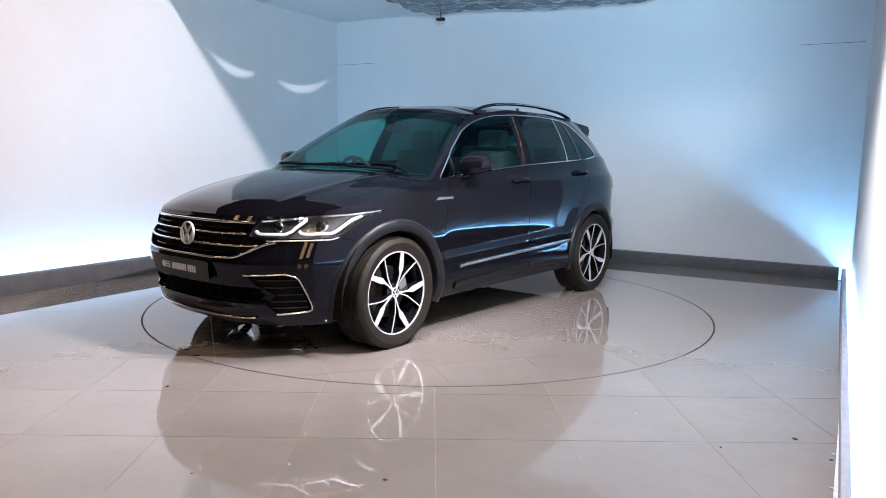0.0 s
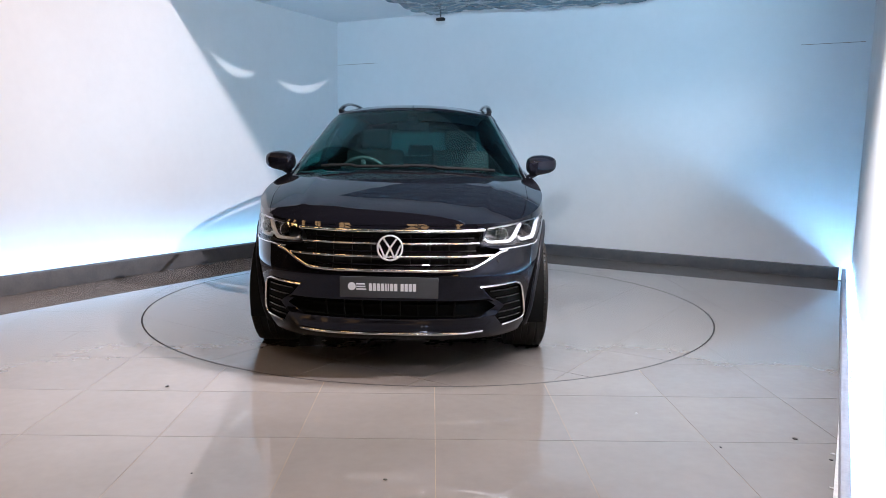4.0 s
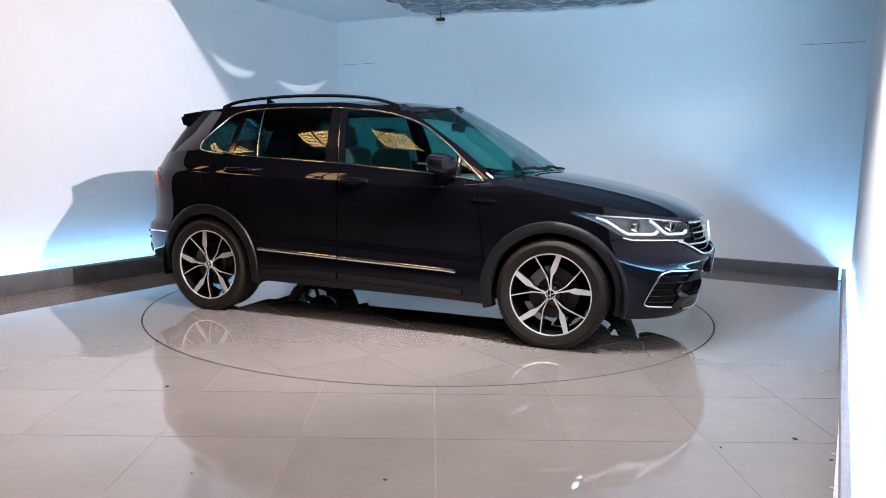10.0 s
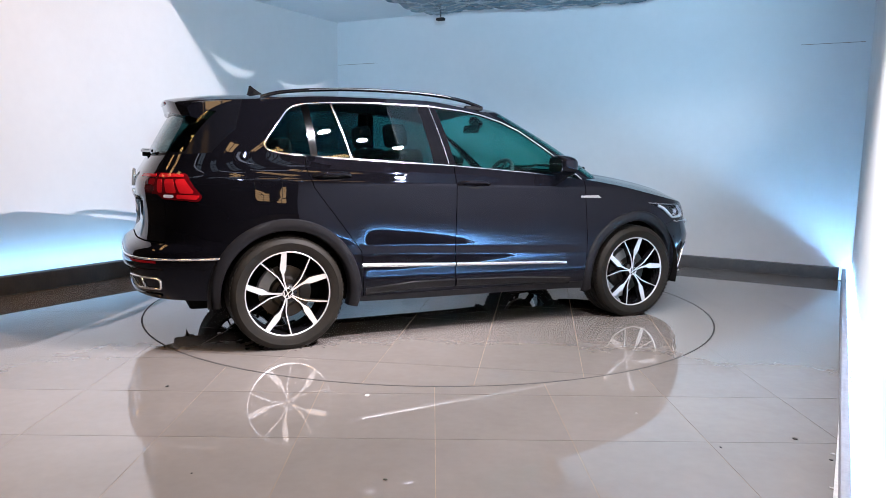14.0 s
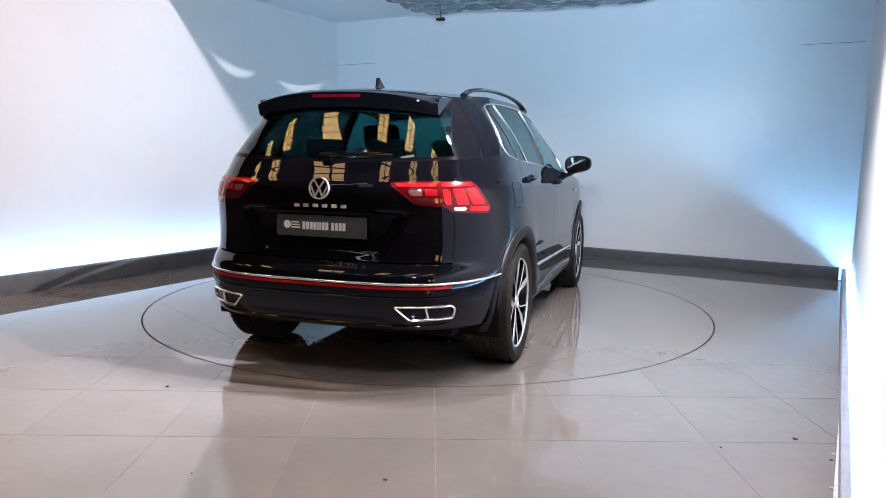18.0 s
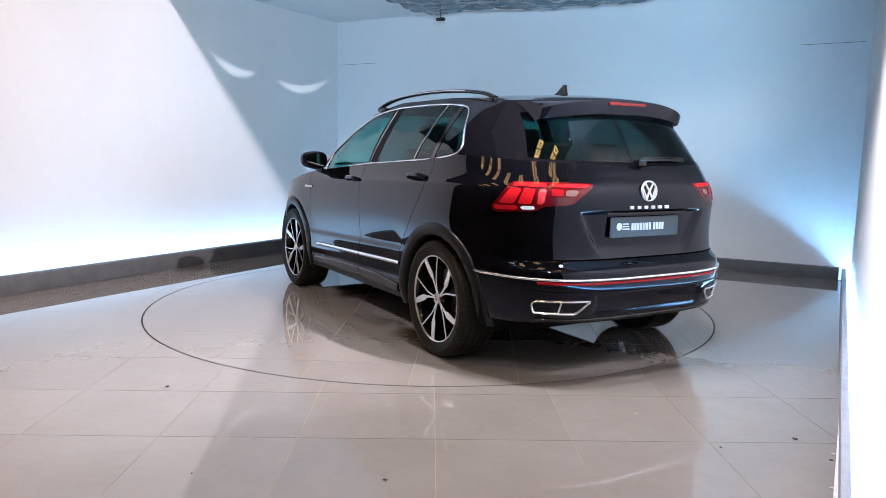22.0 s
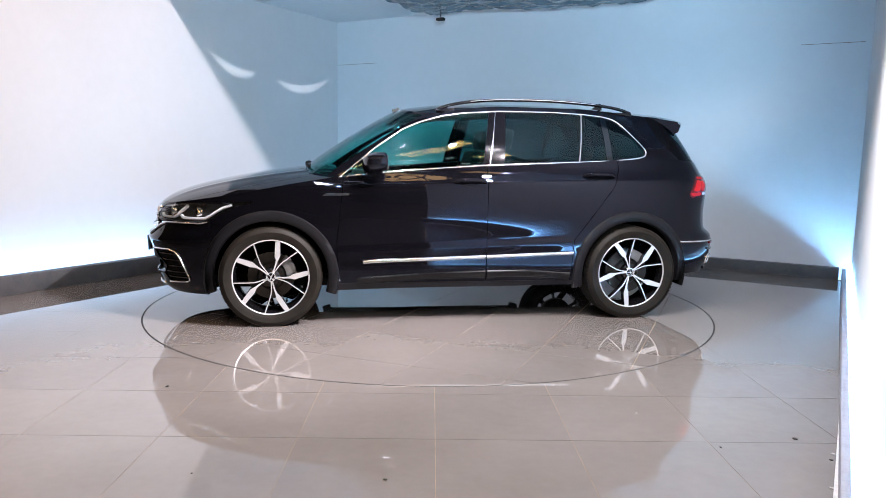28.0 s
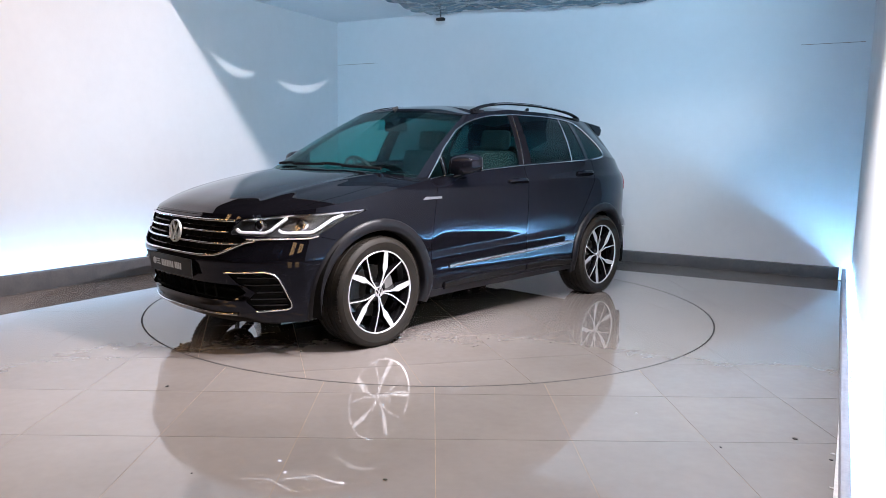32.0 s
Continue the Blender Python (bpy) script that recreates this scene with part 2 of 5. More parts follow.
class Skin:
    """A piece of a surface: points with extra values at each (columns), and faces. It can be cut along f = 0."""

    def __init__(self, verts, faces):
        self.v, self.f = np.asarray(verts, float), faces

    def cut(self, f, both=False):
        """The part where f >= 0 (and, with both, the rest)."""
        val = np.asarray(f(self.v), float)
        val = np.where(np.abs(val) < 1e-6, 1e-6, val)
        verts = list(self.v)
        made, keep, rest = {}, [], []
        pos = val > 0
        for face in self.f:
            side = [pos[i] for i in face]
            if all(side):
                keep.append(face)
            elif not any(side):
                rest.append(face)
            else:
                a, b = [], []
                for k, i in enumerate(face):
                    j = face[(k + 1) % len(face)]
                    (a if pos[i] else b).append(i)
                    if pos[i] != pos[j]:
                        key = (min(i, j), max(i, j))
                        if key not in made:
                            p, r = key
                            t = val[p] / (val[p] - val[r])
                            made[key] = len(verts)
                            verts.append(self.v[p] * (1 - t) + self.v[r] * t)
                        a.append(made[key])
                        b.append(made[key])
                if len(a) > 2:
                    keep.append(a)
                if len(b) > 2:
                    rest.append(b)
        verts = np.array(verts)
        one = Skin(verts, keep).clean()
        return (one, Skin(verts, rest).clean()) if both else one

    def clean(self):
        used = sorted({i for face in self.f for i in face})
        where = {i: k for k, i in enumerate(used)}
        return Skin(self.v[used] if used else np.zeros((0, self.v.shape[1])), [[where[i] for i in face] for face in self.f])

    def pieces(self):
        """The separate connected patches of this skin, largest first."""
        root = list(range(len(self.v)))

        def find(i):
            while root[i] != i:
                root[i] = root[root[i]]
                i = root[i]
            return i
        for face in self.f:
            a = find(face[0])
            for i in face[1:]:
                root[find(i)] = a
        groups = {}
        for face in self.f:
            groups.setdefault(find(face[0]), []).append(face)
        return [Skin(self.v, g).clean() for g in sorted(groups.values(), key=len, reverse=True)]

    def mirrored(self, weld=True):
        """This skin and its mirror image across y = 0, joined."""
        w = self.v.copy()
        w[:, 1] *= -1
        n = len(self.v)
        faces = self.f + [[i + n for i in face][::-1] for face in self.f]
        return Skin(np.vstack([self.v, w]), faces).welded() if weld else Skin(w, [f[::-1] for f in self.f])

    def welded(self):
        seen, where, verts = {}, [], []
        for p in self.v:
            key = (round(p[0], 4), round(p[1], 4), round(p[2], 4))
            if key not in seen:
                seen[key] = len(verts)
                verts.append(p)
            where.append(seen[key])
        faces = []
        for face in self.f:
            g = []
            for i in face:
                if where[i] not in g:
                    g.append(where[i])
            if len(g) > 2:
                faces.append(g)
        return Skin(np.array(verts), faces)

    def normals(self):
        n = np.zeros((len(self.v), 3))
        for size in {len(face) for face in self.f}:
            ids = np.array([face for face in self.f if len(face) == size])
            p = self.v[ids][:, :, :3]
            c = np.zeros((len(ids), 3))
            for k in range(1, size - 1):
                c += np.cross(p[:, k] - p[:, 0], p[:, k + 1] - p[:, 0])
            for k in range(size):
                np.add.at(n, ids[:, k], c)
        length = np.linalg.norm(n, axis=1, keepdims=True)
        return n / np.where(length == 0, 1, length)

    def moved(self, d):
        w = self.v.copy()
        w[:, :3] += self.normals() * d
        return Skin(w, self.f)

    def edges(self):
        count = {}
        for face in self.f:
            for k, i in enumerate(face):
                j = face[(k + 1) % len(face)]
                if (j, i) in count:
                    del count[(j, i)]
                else:
                    count[(i, j)] = True
        return list(count)

    def sheet(self, name, mat, parent=None, label="", thick=0.012, sharp=30, back=False):
        """The skin as a panel with a turned-in rim (and, with back, a closed sheet)."""
        v = self.v[:, :3]
        n = self.normals()
        rim = self.edges()
        verts, faces = list(v), [list(f) for f in self.f]
        if back:
            k = len(v)
            verts += list(v - n * thick)
            faces += [[i + k for i in f][::-1] for f in self.f]
            faces += [[j, i, i + k, j + k] for i, j in rim]
        elif thick:
            low = {}
            for e in rim:
                for i in e:
                    if i not in low:
                        low[i] = len(verts)
                        verts.append(v[i] - n[i] * thick)
            faces += [[j, i, low[i], low[j]] for i, j in rim]
        return link(name, verts, faces, mat, parent, label, sharp)


def inside(poly, px, py):
    """Signed distance to a polygon's edge, positive inside."""
    px, py = np.asarray(px, float), np.asarray(py, float)
    best = np.full(px.shape, 1e9)
    odd = np.zeros(px.shape, bool)
    n = len(poly)
    for i in range(n):
        (ax, ay), (bx, by) = poly[i], poly[(i + 1) % n]
        ex, ey = bx - ax, by - ay
        t = np.clip(((px - ax) * ex + (py - ay) * ey) / (ex * ex + ey * ey), 0, 1)
        best = np.minimum(best, np.hypot(px - ax - t * ex, py - ay - t * ey))
        cross = (ay > py) != (by > py)
        with np.errstate(divide="ignore", invalid="ignore"):
            odd ^= cross & (px < ex * (py - ay) / (ey if ey else 1e-12) + ax)
    return np.where(odd, best, -best)


def rounded(poly, r=0.02, steps=4):
    """A polygon with its corners rounded."""
    out = []
    n = len(poly)
    for i in range(n):
        p, a, b = Vector(poly[i]), Vector(poly[i - 1]), Vector(poly[(i + 1) % n])
        d = min(r, (a - p).length * 0.45, (b - p).length * 0.45)
        s, e = p + (a - p).normalized() * d, p + (b - p).normalized() * d
        for k in range(steps + 1):
            t = k / steps
            q = s * (1 - t) ** 2 + p * 2 * t * (1 - t) + e * t * t
            out.append((q.x, q.y))
    return out


# ---------------------------------------------------------------- the studio bay


def room_box(name, x0, x1, y0, y1, z0, z1, mat, label="", bevel=0.0, kind="structure", category=""):
    ob = part(name, box_bm(x0, x1, y0, y1, z0, z1, bevel), mat)
    ob.matrix_world = ROOM
    return tagged(ob, label, category, "", kind)


CEILING_Z = 3.07
room_box("wall_left", -3.85, -3.65, -2.4, 3.65, -0.05, CEILING_Z + 0.3, WALL, "white painted studio wall lit by a light strip")
room_box("wall_back", -3.65, 3.3, 3.45, 3.65, -0.05, CEILING_Z + 0.3, WALL, "white painted studio back wall with soft light")
wall = part("wall_right", box_bm(0, 0.2, -3.1, 3.45, -0.05, CEILING_Z + 0.3), WALL)
wall.matrix_world = ROOM @ pose(3.112, 0, 0, 0, 0, 1.15)
tagged(wall, "white painted studio side wall, glaring bright at its foot", kind="structure")
bm = prism_bm([(-3.65, 0.30), (3.2, -1.43), (3.2, 3.45), (-3.65, 3.45)], 0.10, 0.0, pose(0, 0, CEILING_Z))
roof_slab = part("ceiling", bm, WALL)
roof_slab.matrix_world = ROOM
tagged(roof_slab, "white painted studio ceiling", kind="structure")

room_box("kerb_left", -3.12, -3.02, -2.4, 3.36, 0.0, 0.155, KERB, "low dark grey kerb hiding a light strip", 0.006)
room_box("kerb_back", -3.02, 2.93, 3.36, 3.45, 0.0, 0.12, KERB, "low dark grey plinth along the back wall", 0.006)
side = part("kerb_right", box_bm(-0.035, 0.0, -3.1, 3.36, 0.0, 0.12, 0.004), KERB_LIGHT)
side.matrix_world = ROOM @ pose(3.045, 0, 0, 0, 0, 0.9)
tagged(side, "thin pale grey kerb beside the bright wall", kind="structure")
room_box("trough_floor", 3.03, 3.17, -3.1, 3.4, -0.02, 0.012, RUBBLE, "rough pale mortar between kerb and wall")

strip = room_box("light_strip", -3.53, -3.47, -2.4, 3.3, 0.055, 0.080, STRIP, "cold white light strip behind the kerb", 0, "", "light strip")
strip = part("light_strip", box_bm(-0.003, 0.003, -3.0, 3.40, 0.085, 0.091), STRIP_SIDE)
strip.matrix_world = ROOM @ pose(3.098, 0, 0, 0, 0, 1.1)
tagged(strip, "cold white light strip on the trough floor", "light strip")

for x0, x1, z in ((-3.64, -2.95, 2.47), (2.4, 2.985, 2.41)):
    room_box("trim", x0, x1, 3.4465, 3.452, z, z + 0.004, CRACK, "thin brown board joint in the wall")

# ---------------------------------------------------------------- floor, tiles and turntable
STEP = 0.594
base = part("floor", box_bm(-14, 14, -20, 14, -0.3, -0.012), SLAB)
tagged(base, "grey concrete hall floor under the tiles", kind="structure")


def half_plane(nx, ny, d):
    return lambda v: d - v[:, 0] * nx - v[:, 1] * ny


cr, sr = math.cos(radians(ROOM_TURN)), math.sin(radians(ROOM_TURN))
BAY = [half_plane(-cr, -sr, 3.02), half_plane(cr, sr, 3.035), half_plane(-sr, cr, 3.36)]


def tile_skin(x0, y0, x1, y1, n):
    xs, ys = np.linspace(x0, x1, n + 1), np.linspace(y0, y1, n + 1)
    verts = [(x, y, 0.0) for y in ys for x in xs]
    faces = [[j * (n + 1) + i, j * (n + 1) + i + 1, (j + 1) * (n + 1) + i + 1, (j + 1) * (n + 1) + i] for j in range(n) for i in range(n)]
    return Skin(verts, faces)


def lay_tiles(parent, grid, x_range, y_range, circle, outer, limits):
    """Tiles on a grid; those at the circle are cut to it."""
    for i in range(*x_range):
        for j in range(*y_range):
            x0, y0 = grid[0] + i * STEP + 0.0015, grid[1] + j * STEP + 0.0015
            x1, y1 = x0 + STEP - 0.0030, y0 + STEP - 0.0030
            r = [math.hypot(x, y) for x in (x0, x1, np.clip(0, x0, x1)) for y in (y0, y1, np.clip(0, y0, y1))]
            crossing = min(r) < circle < max(r)
            if (not crossing) and ((min(r) < circle) == outer):
                continue
            skin = tile_skin(x0, y0, x1, y1, 14 if crossing else 1)
            if crossing:
                skin = skin.cut(lambda v: (np.hypot(v[:, 0], v[:, 1]) - circle) * (1 if outer else -1))
            for f in limits:
                if len(skin.f):
                    skin = skin.cut(f)
            if len(skin.f):
                skin.sheet("tile", TILE, parent, thick=0.010)


lay_tiles(base, (0.030, -2.94), (-8, 7), (-6, 11), TABLE_R + 0.009, True, BAY)
bed = [(x * cr - y * sr, x * sr + y * cr) for x, y in ((-3.02, -2.6), (-3.02, 3.36), (3.03, 3.36), (3.03, -5.1), (0.6, -6.6))]
grout = part("grout", prism_bm(bed, 0.0105, 0.0, pose(0, 0, -0.012)), GROUT, base, "brown grout bed")

table = tagged(new("turntable"), "round tiled turntable set flush in the floor", "turntable")
verts, faces = lathe([(0.001, -0.011), (0.001, -0.0014), (TABLE_R - 0.003, -0.0014), (TABLE_R - 0.003, -0.011)], 128, True, "Z")
link("disc", verts, faces, GROUT, table)
verts, faces = lathe([(TABLE_R - 0.006, -0.010), (TABLE_R - 0.006, -0.0009), (TABLE_R + 0.011, -0.0009), (TABLE_R + 0.011, -0.010)], 128, True, "Z")
link("gap_seal", verts, faces, GAP, table, "black gap round the turntable")
GRID_TURN = 212.6


def motions():
    rows = [(t, pose(0, 0, 0, 0, 0, a)) for t, a in TURN]
    walk(table, rows)
    walk(car, [(t, pose(0, 0, 0, 0, 0, a) @ pose(CAR_X, CAR_Y, 0)) for t, a in TURN])


holder_turn = pose(0, 0, 0, 0, 0, -GRID_TURN)
before = set(bpy.data.objects)
lay_tiles(table, (0.030 - STEP * 0, -2.94 + STEP * 1), (-5, 5), (-1, 9), TABLE_R - 0.003, False, [])
for ob in set(bpy.data.objects) - before:
    ob.matrix_local = holder_turn

# ---------------------------------------------------------------- plastic sheet under the ceiling
sag = []
NX, NY = 90, 60
for j in range(NY + 1):
    for i in range(NX + 1):
        x, y = -1.75 + 4.7 * i / NX, 0.6 + 2.4 * j / NY
        edge = 1 - (j / NY) ** 3
        z = 2.92 + 0.10 * noise.noise(Vector((x * 0.9, y * 0.9, 3))) + 0.035 * noise.noise(Vector((x * 3.1, y * 5, 9)))
        z += 0.022 * noise.noise(Vector((x * 9, y * 14, 1))) + 0.05 * (1 - edge) - 0.075 * math.exp(-((x - 0.5) / 1.3) ** 2)
        sag.append((x, y + 0.15 * noise.noise(Vector((x * 1.3, 0, 5))) * (j / NY), z))
faces = [(j * (NX + 1) + i, j * (NX + 1) + i + 1, (j + 1) * (NX + 1) + i + 1, (j + 1) * (NX + 1) + i) for j in range(NY) for i in range(NX)]
sheet = link("plastic_sheet", sag, faces, SHEET, None, "", 180)
sheet.matrix_world = ROOM
tagged(sheet, "crumpled blue-grey plastic sheet sagging under the ceiling", "sheet")

fitting = part("ceiling_fitting", box_bm(-0.05, 0.05, -0.03, 0.03, -0.022, 0.012, 0.008, 2, pose(-1.515, 2.72, 2.845)), GAP)
part("rod", box_bm(-1.519, -1.511, 2.716, 2.724, 2.857, 3.07), GAP, fitting)
fitting.matrix_world = ROOM
tagged(fitting, "small dark fitting hung below the plastic sheet", "lamp")

CHIP = material("pale grit", (0.35, 0.34, 0.33), 0.9)
GRIT = material("dark grit", (0.03, 0.028, 0.026), 0.9)
for x, y, r, mat in ((1.62, -2.90, 0.010, GRIT), (1.70, -3.06, 0.008, CHIP), (1.66, -3.12, 0.007, GRIT), (1.52, -3.38, 0.009, CHIP), (-0.16, -3.34, 0.007, GRIT),
                     (-1.36, -2.28, 0.009, GRIT), (1.25, -3.0, 0.006, GRIT), (1.0, -2.6, 0.005, CHIP), (-0.9, -3.3, 0.005, GRIT)):
    bm = bmesh.new()
    bmesh.ops.create_icosphere(bm, subdivisions=1, radius=r)
    for v in bm.verts:
        v.co = Vector((v.co.x * 1.4, v.co.y, v.co.z * 0.5)) * (1 + 0.35 * noise.noise(v.co * 90 + Vector((x, y, 0))))
    chip = part("grit", bm, mat, None, "", 20)
    chip.matrix_world = pose(x, y, r * 0.35, 0, 0, 80 * x)
    tagged(chip, "tiny chip of grit lying on the tiles", "grit", "grit on the floor")

bm = bmesh.new()
for k in range(90):
    r = random.uniform(0.004, 0.014)
    at = Vector((random.uniform(-0.005, 0.03), random.uniform(-3.0, 3.3), 0.012 + r * 0.2))
    made = bmesh.ops.create_icosphere(bm, subdivisions=1, radius=r)["verts"]
    for v in made:
        v.co = Vector((v.co.x, v.co.y * 1.6, v.co.z * 0.7)) * (1 + 0.5 * noise.noise(v.co * 120 + at * 9)) + at
lumps = part("mortar_lumps", bm, RUBBLE, None, "", 20)
lumps.matrix_world = ROOM @ pose(3.05, 0, 0, 0, 0, 1.0)
tagged(lumps, "pale crumbs of mortar lying along the wall's foot", "rubble", kind="stuff")

# ---------------------------------------------------------------- the hall behind the camera
HALL = (-11.5, 11.5, -14.5, 9.0)
part_hall = [("wall_hall_1", HALL[0] - 0.2, HALL[0], HALL[2], HALL[3]), ("wall_hall_2", HALL[1], HALL[1] + 0.2, HALL[2], HALL[3]),
             ("wall_hall_3", HALL[0], HALL[1], HALL[2] - 0.2, HALL[2]), ("wall_hall_4", HALL[0], HALL[1], HALL[3], HALL[3] + 0.2)]
for n, a, b, c, d in part_hall:
    tagged(part(n, box_bm(a, b, c, d, -0.05, 6.6), HALL_WALL), "pale brown plain hall wall", kind="structure")
tagged(part("ceiling_hall", box_bm(HALL[0], HALL[1], HALL[2], HALL[3], 6.6, 6.8), HALL_WALL), "plain hall roof", kind="structure")


def roof_light(x, y, turn, length=3.6, width=0.95, mat=SKYLIGHT, label="warm glazed roof light with dark glazing bars"):
    ob = tagged(new("roof_light"), label, "roof light", "roof lights of the hall")
    part("pane", box_bm(-width / 2, width / 2, -length / 2, length / 2, 0.0, 0.02), mat, ob)
    for k in range(6):
        yy = -length / 2 + length * k / 5
        part("bar", box_bm(-width / 2, width / 2, yy - 0.022, yy + 0.022, -0.03, 0.0), STEEL, ob)
    for k in range(3):
        xx = -width / 2 + width * k / 2
        part("bar", box_bm(xx - 0.022, xx + 0.022, -length / 2, length / 2, -0.035, -0.031), STEEL, ob)
    ob.matrix_world = pose(x, y, 6.58, 0, 0, turn)
    return ob


for k in range(-2, 7):
    roof_light(1.65 - 1.93 * k, -5.35 + 0.62 * k, -29, 1.9, 0.62)
for k in range(5):
    roof_light(3.4 - 1.93 * k, -8.6 + 0.62 * k, -29, 1.6, 0.8, SKYLIGHT_FAR, "pale glazed roof light over the far hall")


for x in (5.1, 6.9):
    window = roof_light(x, -14.0, 0, 2.2, 1.0, SKYLIGHT, "warm lit hall window with dark glazing bars")
    window.name = "hall_window"
    tagged(window, category="window", group="windows of the hall")
    window.matrix_world = pose(x, -14.475, 2.9, 90, 0, 0)


def hall_tube(x, y, z, turn):
    ob = tagged(new("batten_light"), "white tube light hung in the hall", "lamp", "tube lights of the hall")
    part("tube", box_bm(-0.75, 0.75, -0.04, 0.04, -0.03, 0.0, 0.01), TUBE, ob)
    part("tray", box_bm(-0.8, 0.8, -0.09, 0.09, 0.0, 0.05, 0.01), STEEL, ob)
    for xx in (-0.6, 0.6):
        part("rod", box_bm(xx - 0.006, xx + 0.006, -0.006, 0.006, 0.05, 6.6 - z), STEEL, ob)
    ob.matrix_world = pose(x, y, z, 0, 0, turn)


for x, y in ((-0.9, -4.7), (1.0, -5.1), (0.0, -6.3), (-3.4, -4.4), (2.9, -5.6)):
    hall_tube(x, y, 4.9, 14)


def stage_lamp(at, aim, label):
    """An unseen spotlight housing added out of view, open to the front, with its rod."""
    ob = tagged(new("stage_lamp"), label, "lamp", "spotlights hung before the bay")
    m = look(at, aim)
    v, f = lathe([(0.075, -0.004), (0.080, -0.004), (0.080, 0.17), (0.05, 0.21), (0.001, 0.21), (0.001, 0.205), (0.047, 0.205), (0.075, 0.165)], 32, True, "Z")
    link("housing", v, f, STEEL, ob).matrix_local = m
    back = at + m.col[2].xyz * 0.12
    part("rod", box_bm(back.x - 0.01, back.x + 0.01, back.y - 0.01, back.y + 0.01, back.z + 0.07, 6.6), STEEL, ob)
    return ob


def barn_door(lamp_ob, at, share, outline):
    """A thin unseen shutter, added to shape light: seen from the lamp, it covers that outline on the back wall."""
    pts = [at + (room_point(x, 3.45, z) - at) * share for x, z in outline]
    n = (room_point(0.6, 3.45, 0.9) - at).normalized() * 0.003
    k = len(pts)
    faces = [tuple(range(k)), tuple(range(2 * k - 1, k - 1, -1))] + [(i, k + i, k + (i + 1) % k, (i + 1) % k) for i in range(k)]
    link("barn_door", [p for p in pts] + [p + n for p in pts], faces, STEEL, lamp_ob, "", 30)


# Added flaps, out of view, give the white patch its slanted edges.
patch_helper = stage_lamp(PATCH_AT, room_point(0.6, 3.45, 0.9), "dark hanging spotlight with open barn doors")
barn_door(patch_helper, PATCH_AT, 0.075, [(0.60, -0.52), (3.00, 2.76), (6.5, 2.76), (6.5, -0.52)])
barn_door(patch_helper, PATCH_AT, 0.070, [(-5.0, 1.09), (4.2, 2.24), (6.5, 5.0), (-5.0, 5.0)])
barn_door(patch_helper, PATCH_AT, 0.065, [(-7.0, 0.10), (7.0, 0.10), (7.0, -5.5), (-7.0, -5.5)])
# Added flap, out of view, keeps the blue wash off the floor.
wash_helper = stage_lamp(WASH_AT, Vector((0.1, 3.0, 2.9)), "dark hanging spotlight with a lower barn door")
barn_door(wash_helper, WASH_AT, 0.045, [(-9.0, 0.55), (7.0, 0.55), (7.0, -4.5), (-9.0, -4.5)])

stage_lamp(KEY_AT, room_point(-3.65, -0.9, 1.75), "dark hanging spotlight aimed at the white wall")
# Added plate, out of view: its slots draw two arcs of reflected light.
arc_helper = stage_lamp(ARC_AT, room_point(-3.65, 2.2, 2.2), "dark hanging spotlight behind a slotted plate")
ys, zs = np.linspace(0.0, 5.4, 321), np.linspace(0.2, 4.2, 131)
plate_grid = Skin([(y, z, 0.0) for z in zs for y in ys], [[b * 321 + a, b * 321 + a + 1, (b + 1) * 321 + a + 1, (b + 1) * 321 + a] for b in range(130) for a in range(320)])
for y0, y1, z0, z1, z2 in ((1.02, 1.84, 2.40, 2.175, 2.23), (2.10, 3.28, 2.185, 2.065, 2.29)):
    bend = np.polyfit([y0, (y0 + y1) / 2, y1], [z0, z1, z2], 2)
    mid, half = (y0 + y1) / 2, (y1 - y0) / 2
    plate_grid = plate_grid.cut(lambda v: np.abs(v[:, 1] - np.polyval(bend, v[:, 0])) - 0.055 * (1 - ((v[:, 0] - mid) / half) ** 2))
slotted = [ARC_AT + (room_point(-3.65, y, z) - ARC_AT) * 0.05 for y, z in plate_grid.v[:, :2]]
link("slotted_plate", slotted, plate_grid.f, STEEL, arc_helper, "thin plate with two curved slots", 30)
# ---------------------------------------------------------------- the car: surfaces
# x forward, y to the car's left, z up; the origin lies on the ground midway between the axles
car = tagged(new("car"), "glossy black compact family SUV on black and silver alloys", "car")
AXLE, HUB_Z, TYRE_R, RIM_R = 1.339, 0.347, 0.356, 0.266
N_FRONT, N_SIDE, N_REAR, N_UP = 96, 120, 96, 70
XF, XR = 0.9, -1.0                                     # where the rounded ends begin
nose = spline([(0.18, 2.10), (0.24, 2.175), (0.30, 2.208), (0.45, 2.236), (0.58, 2.260), (0.70, 2.218), (0.80, 2.19), (0.86, 2.15), (1.2, 2.0)])
tail = spline([(0.25, -2.10), (0.34, -2.19), (0.45, -2.235), (0.58, -2.245), (0.62, -2.230), (0.645, -2.198), (0.665, -2.173), (0.70, -2.162), (0.80, -2.155), (0.95, -2.165), (1.04, -2.155), (1.12, -2.11), (1.25, -2.03)])
girth = spline([(0.18, 0.845), (0.26, 0.872), (0.35, 0.892), (0.55, 0.905), (0.80, 0.912), (0.95, 0.908), (1.02, 0.898), (1.10, 0.868), (1.25, 0.825)])
top_line = spline([(0, 0.848), (0.30, 0.852), (0.40, 0.868), (0.52, 0.90), (0.66, 0.945), (0.85, 1.01), (1.0, 1.05), (1.06, 1.062),
                   (1.58, 1.142), (2.0, 1.178), (2.26, 1.222), (2.45, 1.21), (2.7, 1.185), (3.0, 1.172)])
